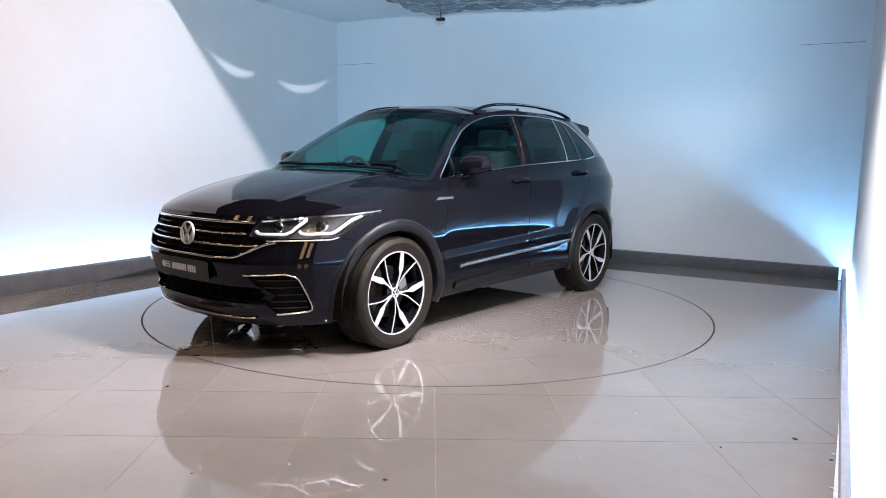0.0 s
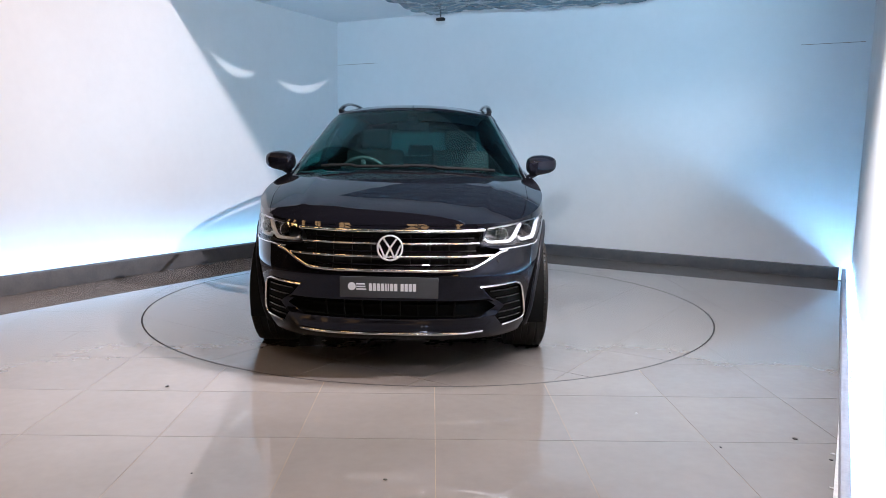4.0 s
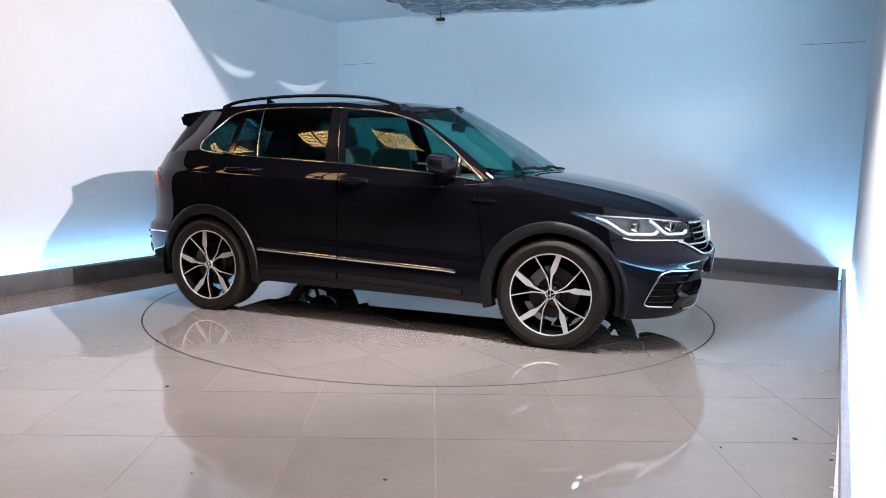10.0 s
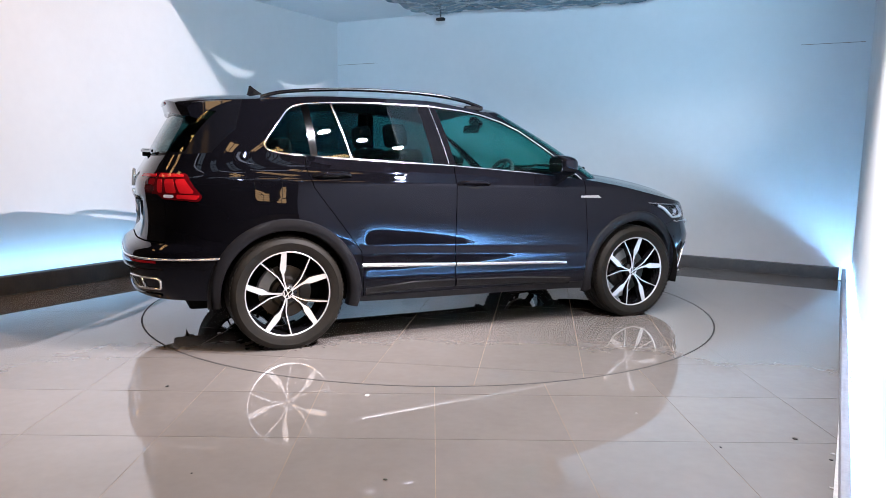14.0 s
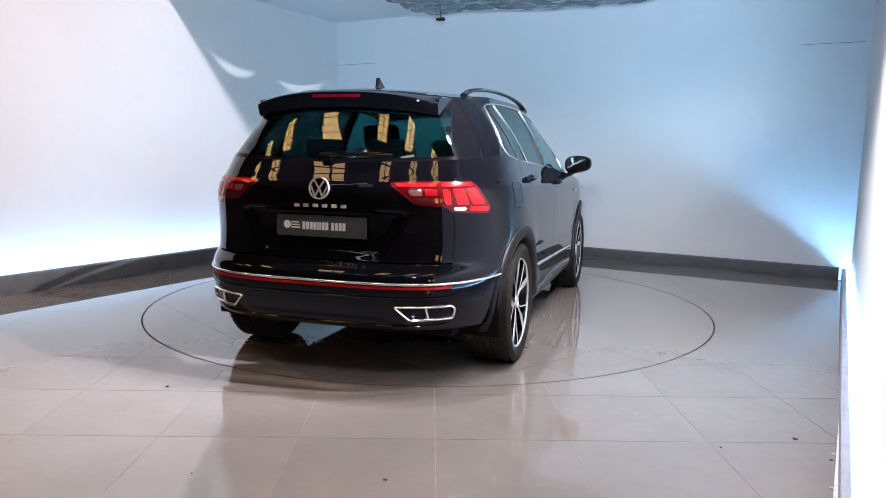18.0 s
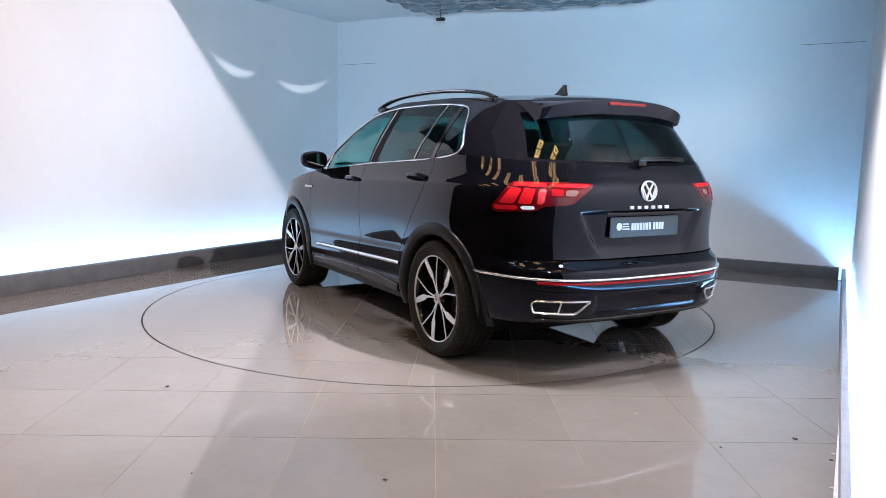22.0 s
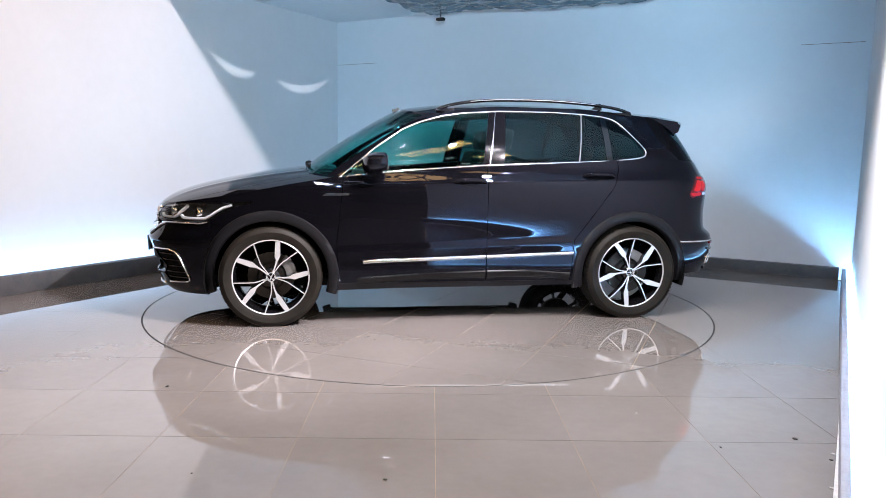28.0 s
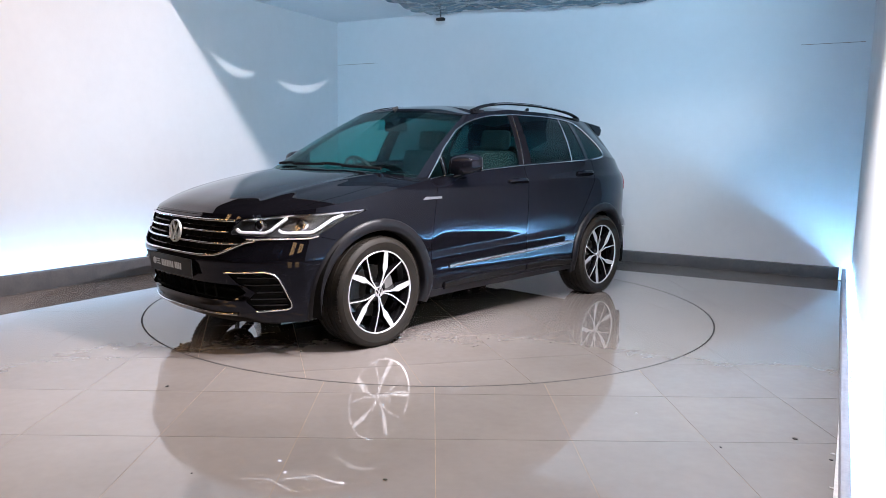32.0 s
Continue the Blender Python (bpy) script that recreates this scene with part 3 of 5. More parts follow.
low_line = spline([(0, 0.205), (0.35, 0.205), (0.6, 0.215), (0.9, 0.24), (1.2, 0.255), (1.9, 0.265), (2.2, 0.29), (2.5, 0.325), (3.0, 0.325)])


def even(power_n, a, b, count):
    """Angles that step evenly along a superellipse of half-axes a, b."""
    t = np.linspace(0, math.pi / 2, 4000)
    x, y = a * np.cos(t) ** (2 / power_n), b * np.sin(t) ** (2 / power_n)
    s = np.concatenate([[0], np.cumsum(np.hypot(np.diff(x), np.diff(y)))])
    return np.interp(np.linspace(0, s[-1], count + 1), s, t), s[-1]


NF, NR = 3.1, 3.6
front_t, FRONT_LEN = even(NF, 2.24 - XF, 0.905, N_FRONT)
rear_t, REAR_LEN = even(NR, 2.2 + XR, 0.905, N_REAR)


def crease(x, z):
    """Relief of the flanks: shoulder crease, hollow door, bulge over the wheels."""
    zc = 1.012 - 0.028 * x
    d = 0.011 * np.exp(-np.abs(z - zc) / 0.045) * smooth(1.7, 0.7, x)
    mid = smooth(1.08, 0.80, x) * smooth(-1.10, -0.78, x)
    fold = 0.585 - 0.035 * x
    d = d - 0.007 * mid * smooth(0.86, fold + 0.01, z) * smooth(fold - 0.03, fold + 0.012, z)
    d = d + 0.008 * mid * np.exp(-((z - 0.38) / 0.07) ** 2)
    for xc in (AXLE, -AXLE):
        r = np.hypot(x - xc, z - HUB_Z)
        d = d + 0.004 * np.exp(-((r - 0.49) / 0.10) ** 2)
    return d


def front_relief(y, z):
    """Hollows and ledges of the nose."""
    y = np.abs(y)
    d = -0.030 * smooth(0.345, 0.375, z) * smooth(0.445, 0.425, z) * smooth(0.62, 0.50, y)
    d = d + 0.010 * np.exp(-((z - 0.585) / 0.03) ** 2) * smooth(0.75, 0.5, y)
    d = d - 0.012 * np.exp(-((z - 0.30) / 0.03) ** 2) * smooth(0.55, 0.45, y)
    return d


def rear_relief(y, z):
    """The tailgate's plate recess and the bumper's step; positive is inwards (forward)."""
    y = np.abs(y)
    d = 0.026 * smooth(0.665, 0.74, z) * smooth(0.930, 0.908, z) * smooth(0.485 - 0.55 * (0.92 - z), 0.425 - 0.55 * (0.92 - z), y)
    d = d + 0.014 * smooth(0.50, 0.48, z) * smooth(0.36, 0.40, z) * smooth(0.42, 0.38, y)
    return d


def flank(sig, z):
    """A point of the lower body, at sig (0 nose, 1 to 2 flank, 3 tail) and height z; left half."""
    sig, z = np.broadcast_arrays(np.asarray(sig, float), np.asarray(z, float))
    w = girth(z)
    tf = np.interp(np.clip(sig, 0, 1) * N_FRONT, np.arange(N_FRONT + 1), front_t)
    tr = np.interp(np.clip(3 - sig, 0, 1) * N_REAR, np.arange(N_REAR + 1), rear_t)
    xf = XF + (nose(z) - XF) * np.cos(tf) ** (2 / NF)
    xr = XR + (tail(z) - XR) * np.cos(tr) ** (2 / NR)
    x = np.where(sig < 1, xf, np.where(sig > 2, xr, XF + (XR - XF) * (sig - 1)))
    y = np.where(sig < 1, w * np.sin(tf) ** (2 / NF), np.where(sig > 2, w * np.sin(tr) ** (2 / NR), w))
    side = np.clip(y / w, 0, 1) ** 6
    y = y + crease(x, z) * side
    x = x + np.where(sig < 1, front_relief(y, z) * (1 - side), 0) + np.where(sig > 2, rear_relief(y, z) * (1 - side), 0)
    return np.stack([x, y, z], -1)


SIG = np.concatenate([np.linspace(0, 1, N_FRONT + 1), np.linspace(1, 2, N_SIDE + 1)[1:], np.linspace(2, 3, N_REAR + 1)[1:]])


def arc_of(sig):
    """Metres along the outline from the nose."""
    sig = np.asarray(sig, float)
    return np.clip(sig, 0, 1) * FRONT_LEN + np.clip(sig - 1, 0, 1) * (XF - XR) + np.clip(sig - 2, 0, 1) * REAR_LEN


def grid_skin(points, extra):
    """points[row][col] with extra values; faces look outwards."""
    r, c = points.shape[:2]
    verts = np.concatenate([points.reshape(-1, 3), extra.reshape(r * c, -1)], 1)
    faces = [[j * c + i, j * c + i + 1, (j + 1) * c + i + 1, (j + 1) * c + i] for j in range(r - 1) for i in range(c - 1)]
    return Skin(verts, faces)


up = np.linspace(0, 1, N_UP + 1)[:, None]
zz = low_line(SIG)[None, :] * (1 - up) + top_line(SIG)[None, :] * up
lower = flank(np.broadcast_to(SIG, zz.shape), zz)
lower[:, 0, 1] = 0
lower[:, -1, 1] = 0
# columns: x, y, z, metres along the outline, sig
ring = grid_skin(lower, np.stack([np.broadcast_to(arc_of(SIG), zz.shape), np.broadcast_to(SIG, zz.shape)], -1))

# bonnet: from the ring's upper edge to the centre line
edge = lower[-1, SIG <= 1.02]
crown = spline([(0.86, 1.122), (1.05, 1.114), (1.3, 1.086), (1.6, 1.036), (1.85, 0.980), (2.0, 0.935), (2.1, 0.890), (2.16, 0.846)])
across = np.linspace(0, 1, 40)
rows = []
for k in across:
    p = edge.copy()
    p[:, 1] = edge[:, 1] * (1 - k)
    rise = 1 - (1 - k) ** 3.0
    p[:, 2] = edge[:, 2] + np.maximum(crown(edge[:, 0]) - edge[:, 2], 0) * rise
    ridge = np.exp(-((p[:, 1] - (0.50 + 0.10 * (2.1 - p[:, 0]))) / 0.035) ** 2) * smooth(2.15, 1.8, p[:, 0])
    p[:, 2] += 0.006 * ridge
    rows.append(p)
bonnet_pts = np.array(rows)
bonnet = grid_skin(bonnet_pts, np.zeros(bonnet_pts.shape[:2] + (2,)))

# greenhouse: windscreen, side windows, pillars and rear window between the waist and the roof's edge
GH = np.linspace(0, 3, 301)
g_t1, _ = even(5.0, 0.36, 0.80, 100)
g_t3, _ = even(4.6, 0.60, 0.80, 100)


def hoop(a_front, w_front, w_rear, x1, x2, a_rear, nf, nr):
    """A plan outline: front end, flank from x1 to x2, rear end."""
    pts = []
    for s in GH:
        w = w_front + (w_rear - w_front) * float(smooth(1.1, 2.3, s))
        if s < 1:
            t = np.interp(s * 100, np.arange(101), g_t1)
            pts.append((x1 + a_front * math.cos(t) ** (2 / nf), w * math.sin(t) ** (2 / nf)))
        elif s <= 2:
            pts.append((x1 + (x2 - x1) * (s - 1), w))
        else:
            t = np.interp((3 - s) * 100, np.arange(101), g_t3)
            pts.append((x2 - a_rear * math.cos(t) ** (2 / nr), w * math.sin(t) ** (2 / nr)))
    return np.array(pts)


foot = hoop(0.36, 0.842, 0.842, 0.76, -1.42, 0.66, 4.2, 3.6)
head = hoop(0.30, 0.612, 0.548, 0.07, -1.36, 0.50, 3.2, 3.6)
ring_top = lower[-1]
dense_at = np.linspace(0, len(ring_top) - 1, 24000)
ring_top = np.stack([np.interp(dense_at, np.arange(len(ring_top)), ring_top[:, k]) for k in range(3)], 1)


def seat_on_body(plan, z):
    """Behind the side windows the upper body grows out of the lower body's edge."""
    for i, s in enumerate(GH):
        w = float(smooth(1.86, 2.04, s))
        if w:
            d = np.hypot(ring_top[:, 0] - plan[i, 0], ring_top[:, 1] - plan[i, 1])
            q = ring_top[int(np.argmin(d))]
            plan[i] = plan[i] * (1 - w) + q[:2] * w
            z[i] = z[i] * (1 - w) + (q[2] - 0.001) * w
    return z


foot_z = spline([(0, 1.092), (0.6, 1.075), (1.0, 1.03), (1.4, 1.10), (2.0, 1.17), (2.4, 1.19), (3, 1.155)])(GH)
foot_z = seat_on_body(foot, foot_z)
head_z = spline([(0, 1.570), (0.5, 1.555), (0.85, 1.525), (1.0, 1.540), (1.3, 1.586), (1.7, 1.586), (2.0, 1.562), (2.3, 1.54), (3, 1.556)])(GH)
rows = []
for k in np.linspace(0, 1, 49):
    p = np.stack([foot[:, 0] * (1 - k) + head[:, 0] * k, foot[:, 1] * (1 - k) + head[:, 1] * k, foot_z * (1 - k) + head_z * k], 1)
    bow = 4 * k * (1 - k)
    flat = smooth(0.75, 1.05, GH) * smooth(2.3, 2.0, GH)
    p[:, 1] += bow * 0.030 * flat * (p[:, 1] > 0.3)
    p[:, 0] += bow * np.where(GH < 1, 0.035, 0) * (1 - flat) - bow * np.where(GH > 2, 0.010, 0) * (1 - flat)
    rows.append(p)
house_pts = np.array(rows)
round_off = smooth(1.82, 2.15, GH)[None, 1:-1, None] * 0.5
for _ in range(70):
    house_pts[:, 1:-1] += round_off * ((house_pts[:, :-2] + house_pts[:, 2:]) / 2 - house_pts[:, 1:-1])
house_pts[:, 0, 1] = house_pts[:, -1, 1] = 0
house = grid_skin(house_pts, np.stack([np.broadcast_to(GH, house_pts.shape[:2]), np.broadcast_to(np.linspace(0, 1, 49)[:, None], house_pts.shape[:2])], -1))

roof_mid = spline([(-1.86, 1.560), (-1.5, 1.598), (-1.0, 1.622), (-0.5, 1.630), (0.0, 1.618), (0.25, 1.592), (0.37, 1.571)])
rows = []
rim = house_pts[-1]
for k in np.linspace(0, 1, 36):
    p = rim.copy()
    p[:, 1] = rim[:, 1] * (1 - k)
    p[:, 2] = rim[:, 2] + np.maximum(roof_mid(rim[:, 0]) - rim[:, 2], 0) * (1 - (1 - k) ** 2.2)
    rows.append(p)
roof_pts = np.array(rows)
roof = grid_skin(roof_pts, np.zeros(roof_pts.shape[:2] + (2,)))

# ---------------------------------------------------------------- the car: cutting the panels
GAPW = 0.0028
HEAD = [(0.482, 0.738), (0.530, 0.834), (0.80, 0.856), (1.06, 0.866), (1.36, 0.884), (1.20, 0.838), (1.04, 0.748), (0.98, 0.728), (0.75, 0.728)]
BACK_END = arc_of(3.0)
TAILLAMP = [(0.383, 1.068), (0.40, 1.078), (0.56, 1.084), (0.84, 1.086), (0.865, 1.074), (0.972, 0.950), (0.958, 0.926), (0.93, 0.919),
            (0.70, 0.932), (0.675, 0.955), (0.515, 0.966), (0.465, 1.005)]
DLO = [(0.865, 1.046), (0.60, 1.262), (0.40, 1.395), (0.26, 1.456), (0.10, 1.500), (-0.05, 1.524), (-0.33, 1.545), (-0.72, 1.550),
       (-1.00, 1.541), (-1.15, 1.528), (-1.235, 1.510), (-1.285, 1.478), (-1.430, 1.306), (-1.456, 1.264), (-1.440, 1.230), (-1.38, 1.213),
       (-1.19, 1.192), (-0.70, 1.168), (-0.20, 1.144), (0.40, 1.100), (0.75, 1.064)]
SCREEN_EDGE = 0.79


def arch(v, r):
    return np.minimum(np.hypot(v[:, 0] - AXLE, v[:, 2] - HUB_Z), np.hypot(v[:, 0] + AXLE, v[:, 2] - HUB_Z)) - r


def line(p, q, a, b):
    """Signed distance to the line from p to q; positive to its left."""
    dx, dy = q[0] - p[0], q[1] - p[1]
    n = math.hypot(dx, dy)
    return (dx * (b - p[1]) - dy * (a - p[0])) / n


def from_rear(v):
    return BACK_END - v[:, 3]


inner_shell = ring.cut(lambda v: arch(v, 0.452))
work = inner_shell
lamp_front, work = work.cut(lambda v: inside(HEAD, v[:, 3], v[:, 2]), True)
lamp_rear, work = work.cut(lambda v: inside(TAILLAMP, from_rear(v), v[:, 2]), True)
GRILLE = [(-0.1, 0.818), (0.505, 0.826), (0.492, 0.75), (0.475, 0.735), (0.60, 0.715), (0.63, 0.70), (0.44, 0.608), (-0.1, 0.600)]
INTAKE = [(-0.1, 0.438), (0.52, 0.445), (0.60, 0.40), (0.50, 0.345), (-0.1, 0.335)]
FOG = [(0.50, 0.516), (0.735, 0.526), (0.80, 0.50), (0.878, 0.330), (0.86, 0.300), (0.66, 0.288), (0.60, 0.345), (0.665, 0.40), (0.56, 0.455)]
grille_cut, work = work.cut(lambda v: np.where(v[:, 4] < 1, inside(GRILLE, v[:, 3], v[:, 2]), -1), True)
intake_cut, work = work.cut(lambda v: np.where(v[:, 4] < 1, inside(INTAKE, v[:, 3], v[:, 2]), -1), True)
fog_cut, work = work.cut(lambda v: np.where(v[:, 4] < 1, inside(FOG, v[:, 3], v[:, 2]), -1), True)

# bumpers, doors, wings


def front_bumper_edge(v):
    """Positive on the bumper: ahead of the wheel arch and below the lamps and the bonnet's edge."""
    slope = line((0.98, 0.735), (1.62, 0.60), v[:, 3], v[:, 2])
    upper = np.where(v[:, 3] < 0.98, 0.835 - v[:, 2] + np.where(v[:, 3] > 0.5, -0.06, 0), -slope)
    return np.where(v[:, 4] < 1, upper, -1)


def rear_bumper_edge(v):
    r = from_rear(v)
    upper = np.where(r < 0.70, 0.668, 0.668 - 0.03 * smooth(0.7, 0.8, r)) - v[:, 2]
    return np.where(v[:, 4] > 2, upper, -1)


bumper_f, work = work.cut(front_bumper_edge, True)
bumper_r, work = work.cut(rear_bumper_edge, True)
FRONT_DOOR = [(0.875, 0.30), (0.885, 0.60), (0.845, 0.95), (0.83, 1.30), (-0.20, 1.30), (-0.20, 0.30)]
REAR_DOOR = [(-0.20, 0.30), (-0.20, 1.30), (-1.205, 1.30), (-1.215, 1.13), (-1.17, 1.00), (-0.99, 0.76), (-0.87, 0.60), (-0.85, 0.30)]
door_f, work = work.cut(lambda v: inside(FRONT_DOOR, v[:, 0], v[:, 2]), True)
door_r, work = work.cut(lambda v: inside(REAR_DOOR, v[:, 0], v[:, 2]), True)
gate_low, work = work.cut(lambda v: np.where(v[:, 4] > 2, 0.715 - from_rear(v) - 0.07 * smooth(0.90, 0.98, v[:, 2]), -1), True)
wing, work = work.cut(lambda v: np.where(v[:, 2] > 0.30, v[:, 0] - 0.6, np.minimum(v[:, 0] - 0.6, v[:, 2] - 0.30)), True)
sill, quarter = work.cut(lambda v: np.minimum(0.30 - v[:, 2], np.minimum(v[:, 0] + 1.0, 1.0 - v[:, 0])), True)


door_f = door_f.cut(lambda v: inside(FRONT_DOOR, v[:, 0], v[:, 2]) - GAPW)
door_r = door_r.cut(lambda v: inside(REAR_DOOR, v[:, 0], v[:, 2]) - GAPW)
wing = wing.cut(lambda v: np.minimum(-front_bumper_edge(v) - 0.002, -inside(FRONT_DOOR, v[:, 0], v[:, 2]) - 0.002))
quarter = quarter.cut(lambda v: -inside(REAR_DOOR, v[:, 0], v[:, 2]) - 0.002)
quarter = quarter.cut(lambda v: np.where(v[:, 4] > 2, from_rear(v) - 0.715 + 0.07 * smooth(0.90, 0.98, v[:, 2]) - GAPW, 1))
gate_low = gate_low.cut(lambda v: v[:, 2] - 0.668 - 0.004)
bumper_r = bumper_r.cut(lambda v: 0.668 - 0.004 - v[:, 2])

BONNET = [(2.25, -0.1), (2.25, 0.62), (2.06, 0.66), (1.85, 0.735), (1.55, 0.785), (1.2, 0.80), (0.95, 0.775), (0.93, -0.1)]
lid, side_top = bonnet.cut(lambda v: inside(BONNET, v[:, 0], v[:, 1]), True)
lid = lid.cut(lambda v: inside(BONNET, v[:, 0], v[:, 1]) - 0.003)


def both_sides(name, skin, mat, label="", thick=0.012, back=False, parent=None, sharp=30):
    made = []
    for s in (skin, skin.mirrored(False)):
        for patch in s.pieces():
            if len(patch.f) > 3:
                made.append(patch.sheet(name, mat, parent or car, label, thick, sharp, back))
    return made


lid.mirrored().sheet("bonnet", PAINT, car, "", 0.014)
both_sides("wing_top", side_top, PAINT, "", 0.010)
both_sides("front_wing", wing, PAINT)
both_sides("front_door", door_f, PAINT)
both_sides("rear_door", door_r, PAINT)
both_sides("rear_quarter", quarter, PAINT)
both_sides("sill", sill, CLADDING, "charcoal plastic sill")
bumper_f.mirrored().sheet("front_bumper", PAINT, car)
bumper_r.mirrored().sheet("rear_bumper", PAINT, car)
gate_low.mirrored().sheet("tailgate", PAINT, car)

# greenhouse pieces
screen, rest = house.cut(lambda v: np.minimum(SCREEN_EDGE - v[:, 3], np.minimum(v[:, 4] - 0.02, 0.975 - v[:, 4])), True)
window_back, rest = rest.cut(lambda v: np.where(v[:, 3] > 2.2, np.minimum(0.655 - 0.115 * v[:, 4] - v[:, 1], np.minimum(v[:, 4] - 0.05, 0.78 - v[:, 4])), -1), True)
side_zone = lambda v: np.where((v[:, 3] > 0.7) & (v[:, 3] < 2.4), 1.0, -1.0)
windows, pillars = rest.cut(lambda v: np.where(side_zone(v) > 0, inside(DLO, v[:, 0], v[:, 2]), -1), True)
fin, pillars = pillars.cut(lambda v: np.where(v[:, 3] > 2.2, 0.752 - 0.135 * v[:, 4] - v[:, 1], -1), True)
fin.mirrored().sheet("rear_window_surround", POST_BLACK, car, "black surround of the rear window", 0.012)
pillars.mirrored().sheet("pillar_frame", PAINT, car, "", 0.012)
roof.mirrored().sheet("roof", PAINT, car, "", 0.0)
screen.mirrored().sheet("windscreen", GLASS, car, "clear green tinted windscreen", 0.004, back=True).visible_shadow = False
window_back.mirrored().sheet("rear_window", PRIVACY, car, "dark tinted rear window", 0.004, back=True).visible_shadow = False
# side panes between the posts
POST_B = [(-0.145, 1.0), (-0.315, 1.0), (-0.405, 1.7), (-0.285, 1.7)]
POST_C = [(-1.128, 1.0), (-1.168, 1.0), (-1.192, 1.7), (-1.140, 1.7)]
POST_A = [(0.655, 1.0), (0.695, 1.0), (0.655, 1.7), (0.615, 1.7)]
post_b, panes = windows.cut(lambda v: inside(POST_B, v[:, 0], v[:, 2]), True)
post_c, panes = panes.cut(lambda v: inside(POST_C, v[:, 0], v[:, 2]), True)
post_a, panes = panes.cut(lambda v: inside(POST_A, v[:, 0], v[:, 2]), True)
both_sides("b_post", post_b, POST_BLACK, "black door post", 0.01)
both_sides("c_post", post_c.moved(0.003), POST_SATIN, "satin dark metal window post", 0.01)
both_sides("a_post", post_a, POST_BLACK, "gloss black window post", 0.01)
pane_f, pane_r = panes.cut(lambda v: v[:, 0] + 0.26, True)
pane_q, pane_r = pane_r.cut(lambda v: -1.15 - v[:, 0], True)
for name, skin, mat in (("front_side_window", pane_f, GLASS), ("rear_side_window", pane_r, PRIVACY), ("quarter_window", pane_q, PRIVACY)):
    for ob in both_sides(name, skin, mat, "", 0.004, True):
        ob.visible_shadow = False


def on_house(x, z, side=1):
    """A point and the outward direction on the side windows' surface."""
    def at(sg, k):
        col = [np.interp(sg, GH, house_pts[int(r)][:, c]) for r in (math.floor(k * 48), min(48, math.floor(k * 48) + 1)) for c in range(3)]
        t = k * 48 - math.floor(k * 48)
        return np.array([col[c] * (1 - t) + col[3 + c] * t for c in range(3)])
    sg, k = 1.5, 0.5
    for _ in range(25):
        p = at(sg, k)
        sg = min(max(sg + (p[0] - x) / 2.2, 0.7), 2.4)
        k = min(max(k + (z - p[2]) / 0.44, 0.0), 0.999)
    p = at(sg, k)
    n = np.cross(at(min(sg + 0.01, 3), k) - p, at(sg, min(k + 0.01, 0.9999)) - p)
    n = n / np.linalg.norm(n)
    return np.array([p[0], p[1] * side, p[2]]), np.array([n[0], n[1] * side, n[2]])


# dark shell inside the panels, wheel houses and floor pan
dark = inner_shell.moved(-0.016)
dark = dark.cut(lambda v: -inside(HEAD, v[:, 3], v[:, 2]) - 0.005)
dark = dark.cut(lambda v: np.where(v[:, 4] < 1, -inside(GRILLE, v[:, 3], v[:, 2]), 1))
dark = dark.cut(lambda v: np.where(v[:, 4] < 1, -inside(INTAKE, v[:, 3], v[:, 2]), 1))
dark.mirrored().sheet("inner_shell", DARK, car, "matt black inner structure", 0.0)
part("floor_pan", box_bm(-1.90, 1.78, -0.66, 0.66, 0.24, 0.34, 0.03), DARK, car, "dark underbody")
for xc in (AXLE, -AXLE):
    for s in (1, -1):
        verts, faces = [], []
        for k in range(33):
            a = radians(-14 + 208 * k / 32)
            for r, y in ((0.455, 0.875), (0.455, 0.52), (0.05, 0.50)):
                verts.append((xc + r * math.cos(a), s * y, HUB_Z + r * math.sin(a)))
        for k in range(32):
            for c in range(2):
                faces.append((k * 3 + c, k * 3 + c + 1, k * 3 + 4 + c, k * 3 + 3 + c))
        link("wheel_house", verts, faces, DARK, car, "black wheel arch liner")
# ---------------------------------------------------------------- the car: fittings


def on_front(a, z, lift=0.0):
    """A point and the outward direction on the nose, a metres from the middle (negative: right)."""
    s = abs(a) / FRONT_LEN
    return on_body(s, z, lift, -1 if a < 0 else 1)


def on_rear(r, z, lift=0.0):
    return on_body(3 - abs(r) / REAR_LEN, z, lift, -1 if r < 0 else 1)


def on_body(s, z, lift=0.0, side=1):
    e = 0.006
    p = flank(s, z)
    du = flank(min(s + e, 3), z) - flank(max(s - e, 0), z)
    dz = flank(s, z + e) - flank(s, z - e)
    n = np.cross(du, dz)
    n = n / np.linalg.norm(n)
    if s < 0.004 or s > 2.996:
        n[1] = 0
        n /= np.linalg.norm(n)
    p = p + n * lift
    return np.array([p[0], p[1] * side, p[2]]), np.array([n[0], n[1] * side, n[2]])


SIDE_SIG = np.linspace(0.3, 2.8, 900)


def on_side(x, z, lift=0.0, side=1):
    xs = flank(SIDE_SIG, np.full(900, z))[:, 0]
    s = float(np.interp(-x, -xs, SIDE_SIG))
    return on_body(s, z, lift, side)


def dense(points, step=0.02):
    out = []
    for a, b in zip(points[:-1], points[1:]):
        n = max(1, int(math.hypot(b[0] - a[0], b[1] - a[1]) / step))
        out += [(a[0] + (b[0] - a[0]) * k / n, a[1] + (b[1] - a[1]) * k / n) for k in range(n)]
    return out + [points[-1]]


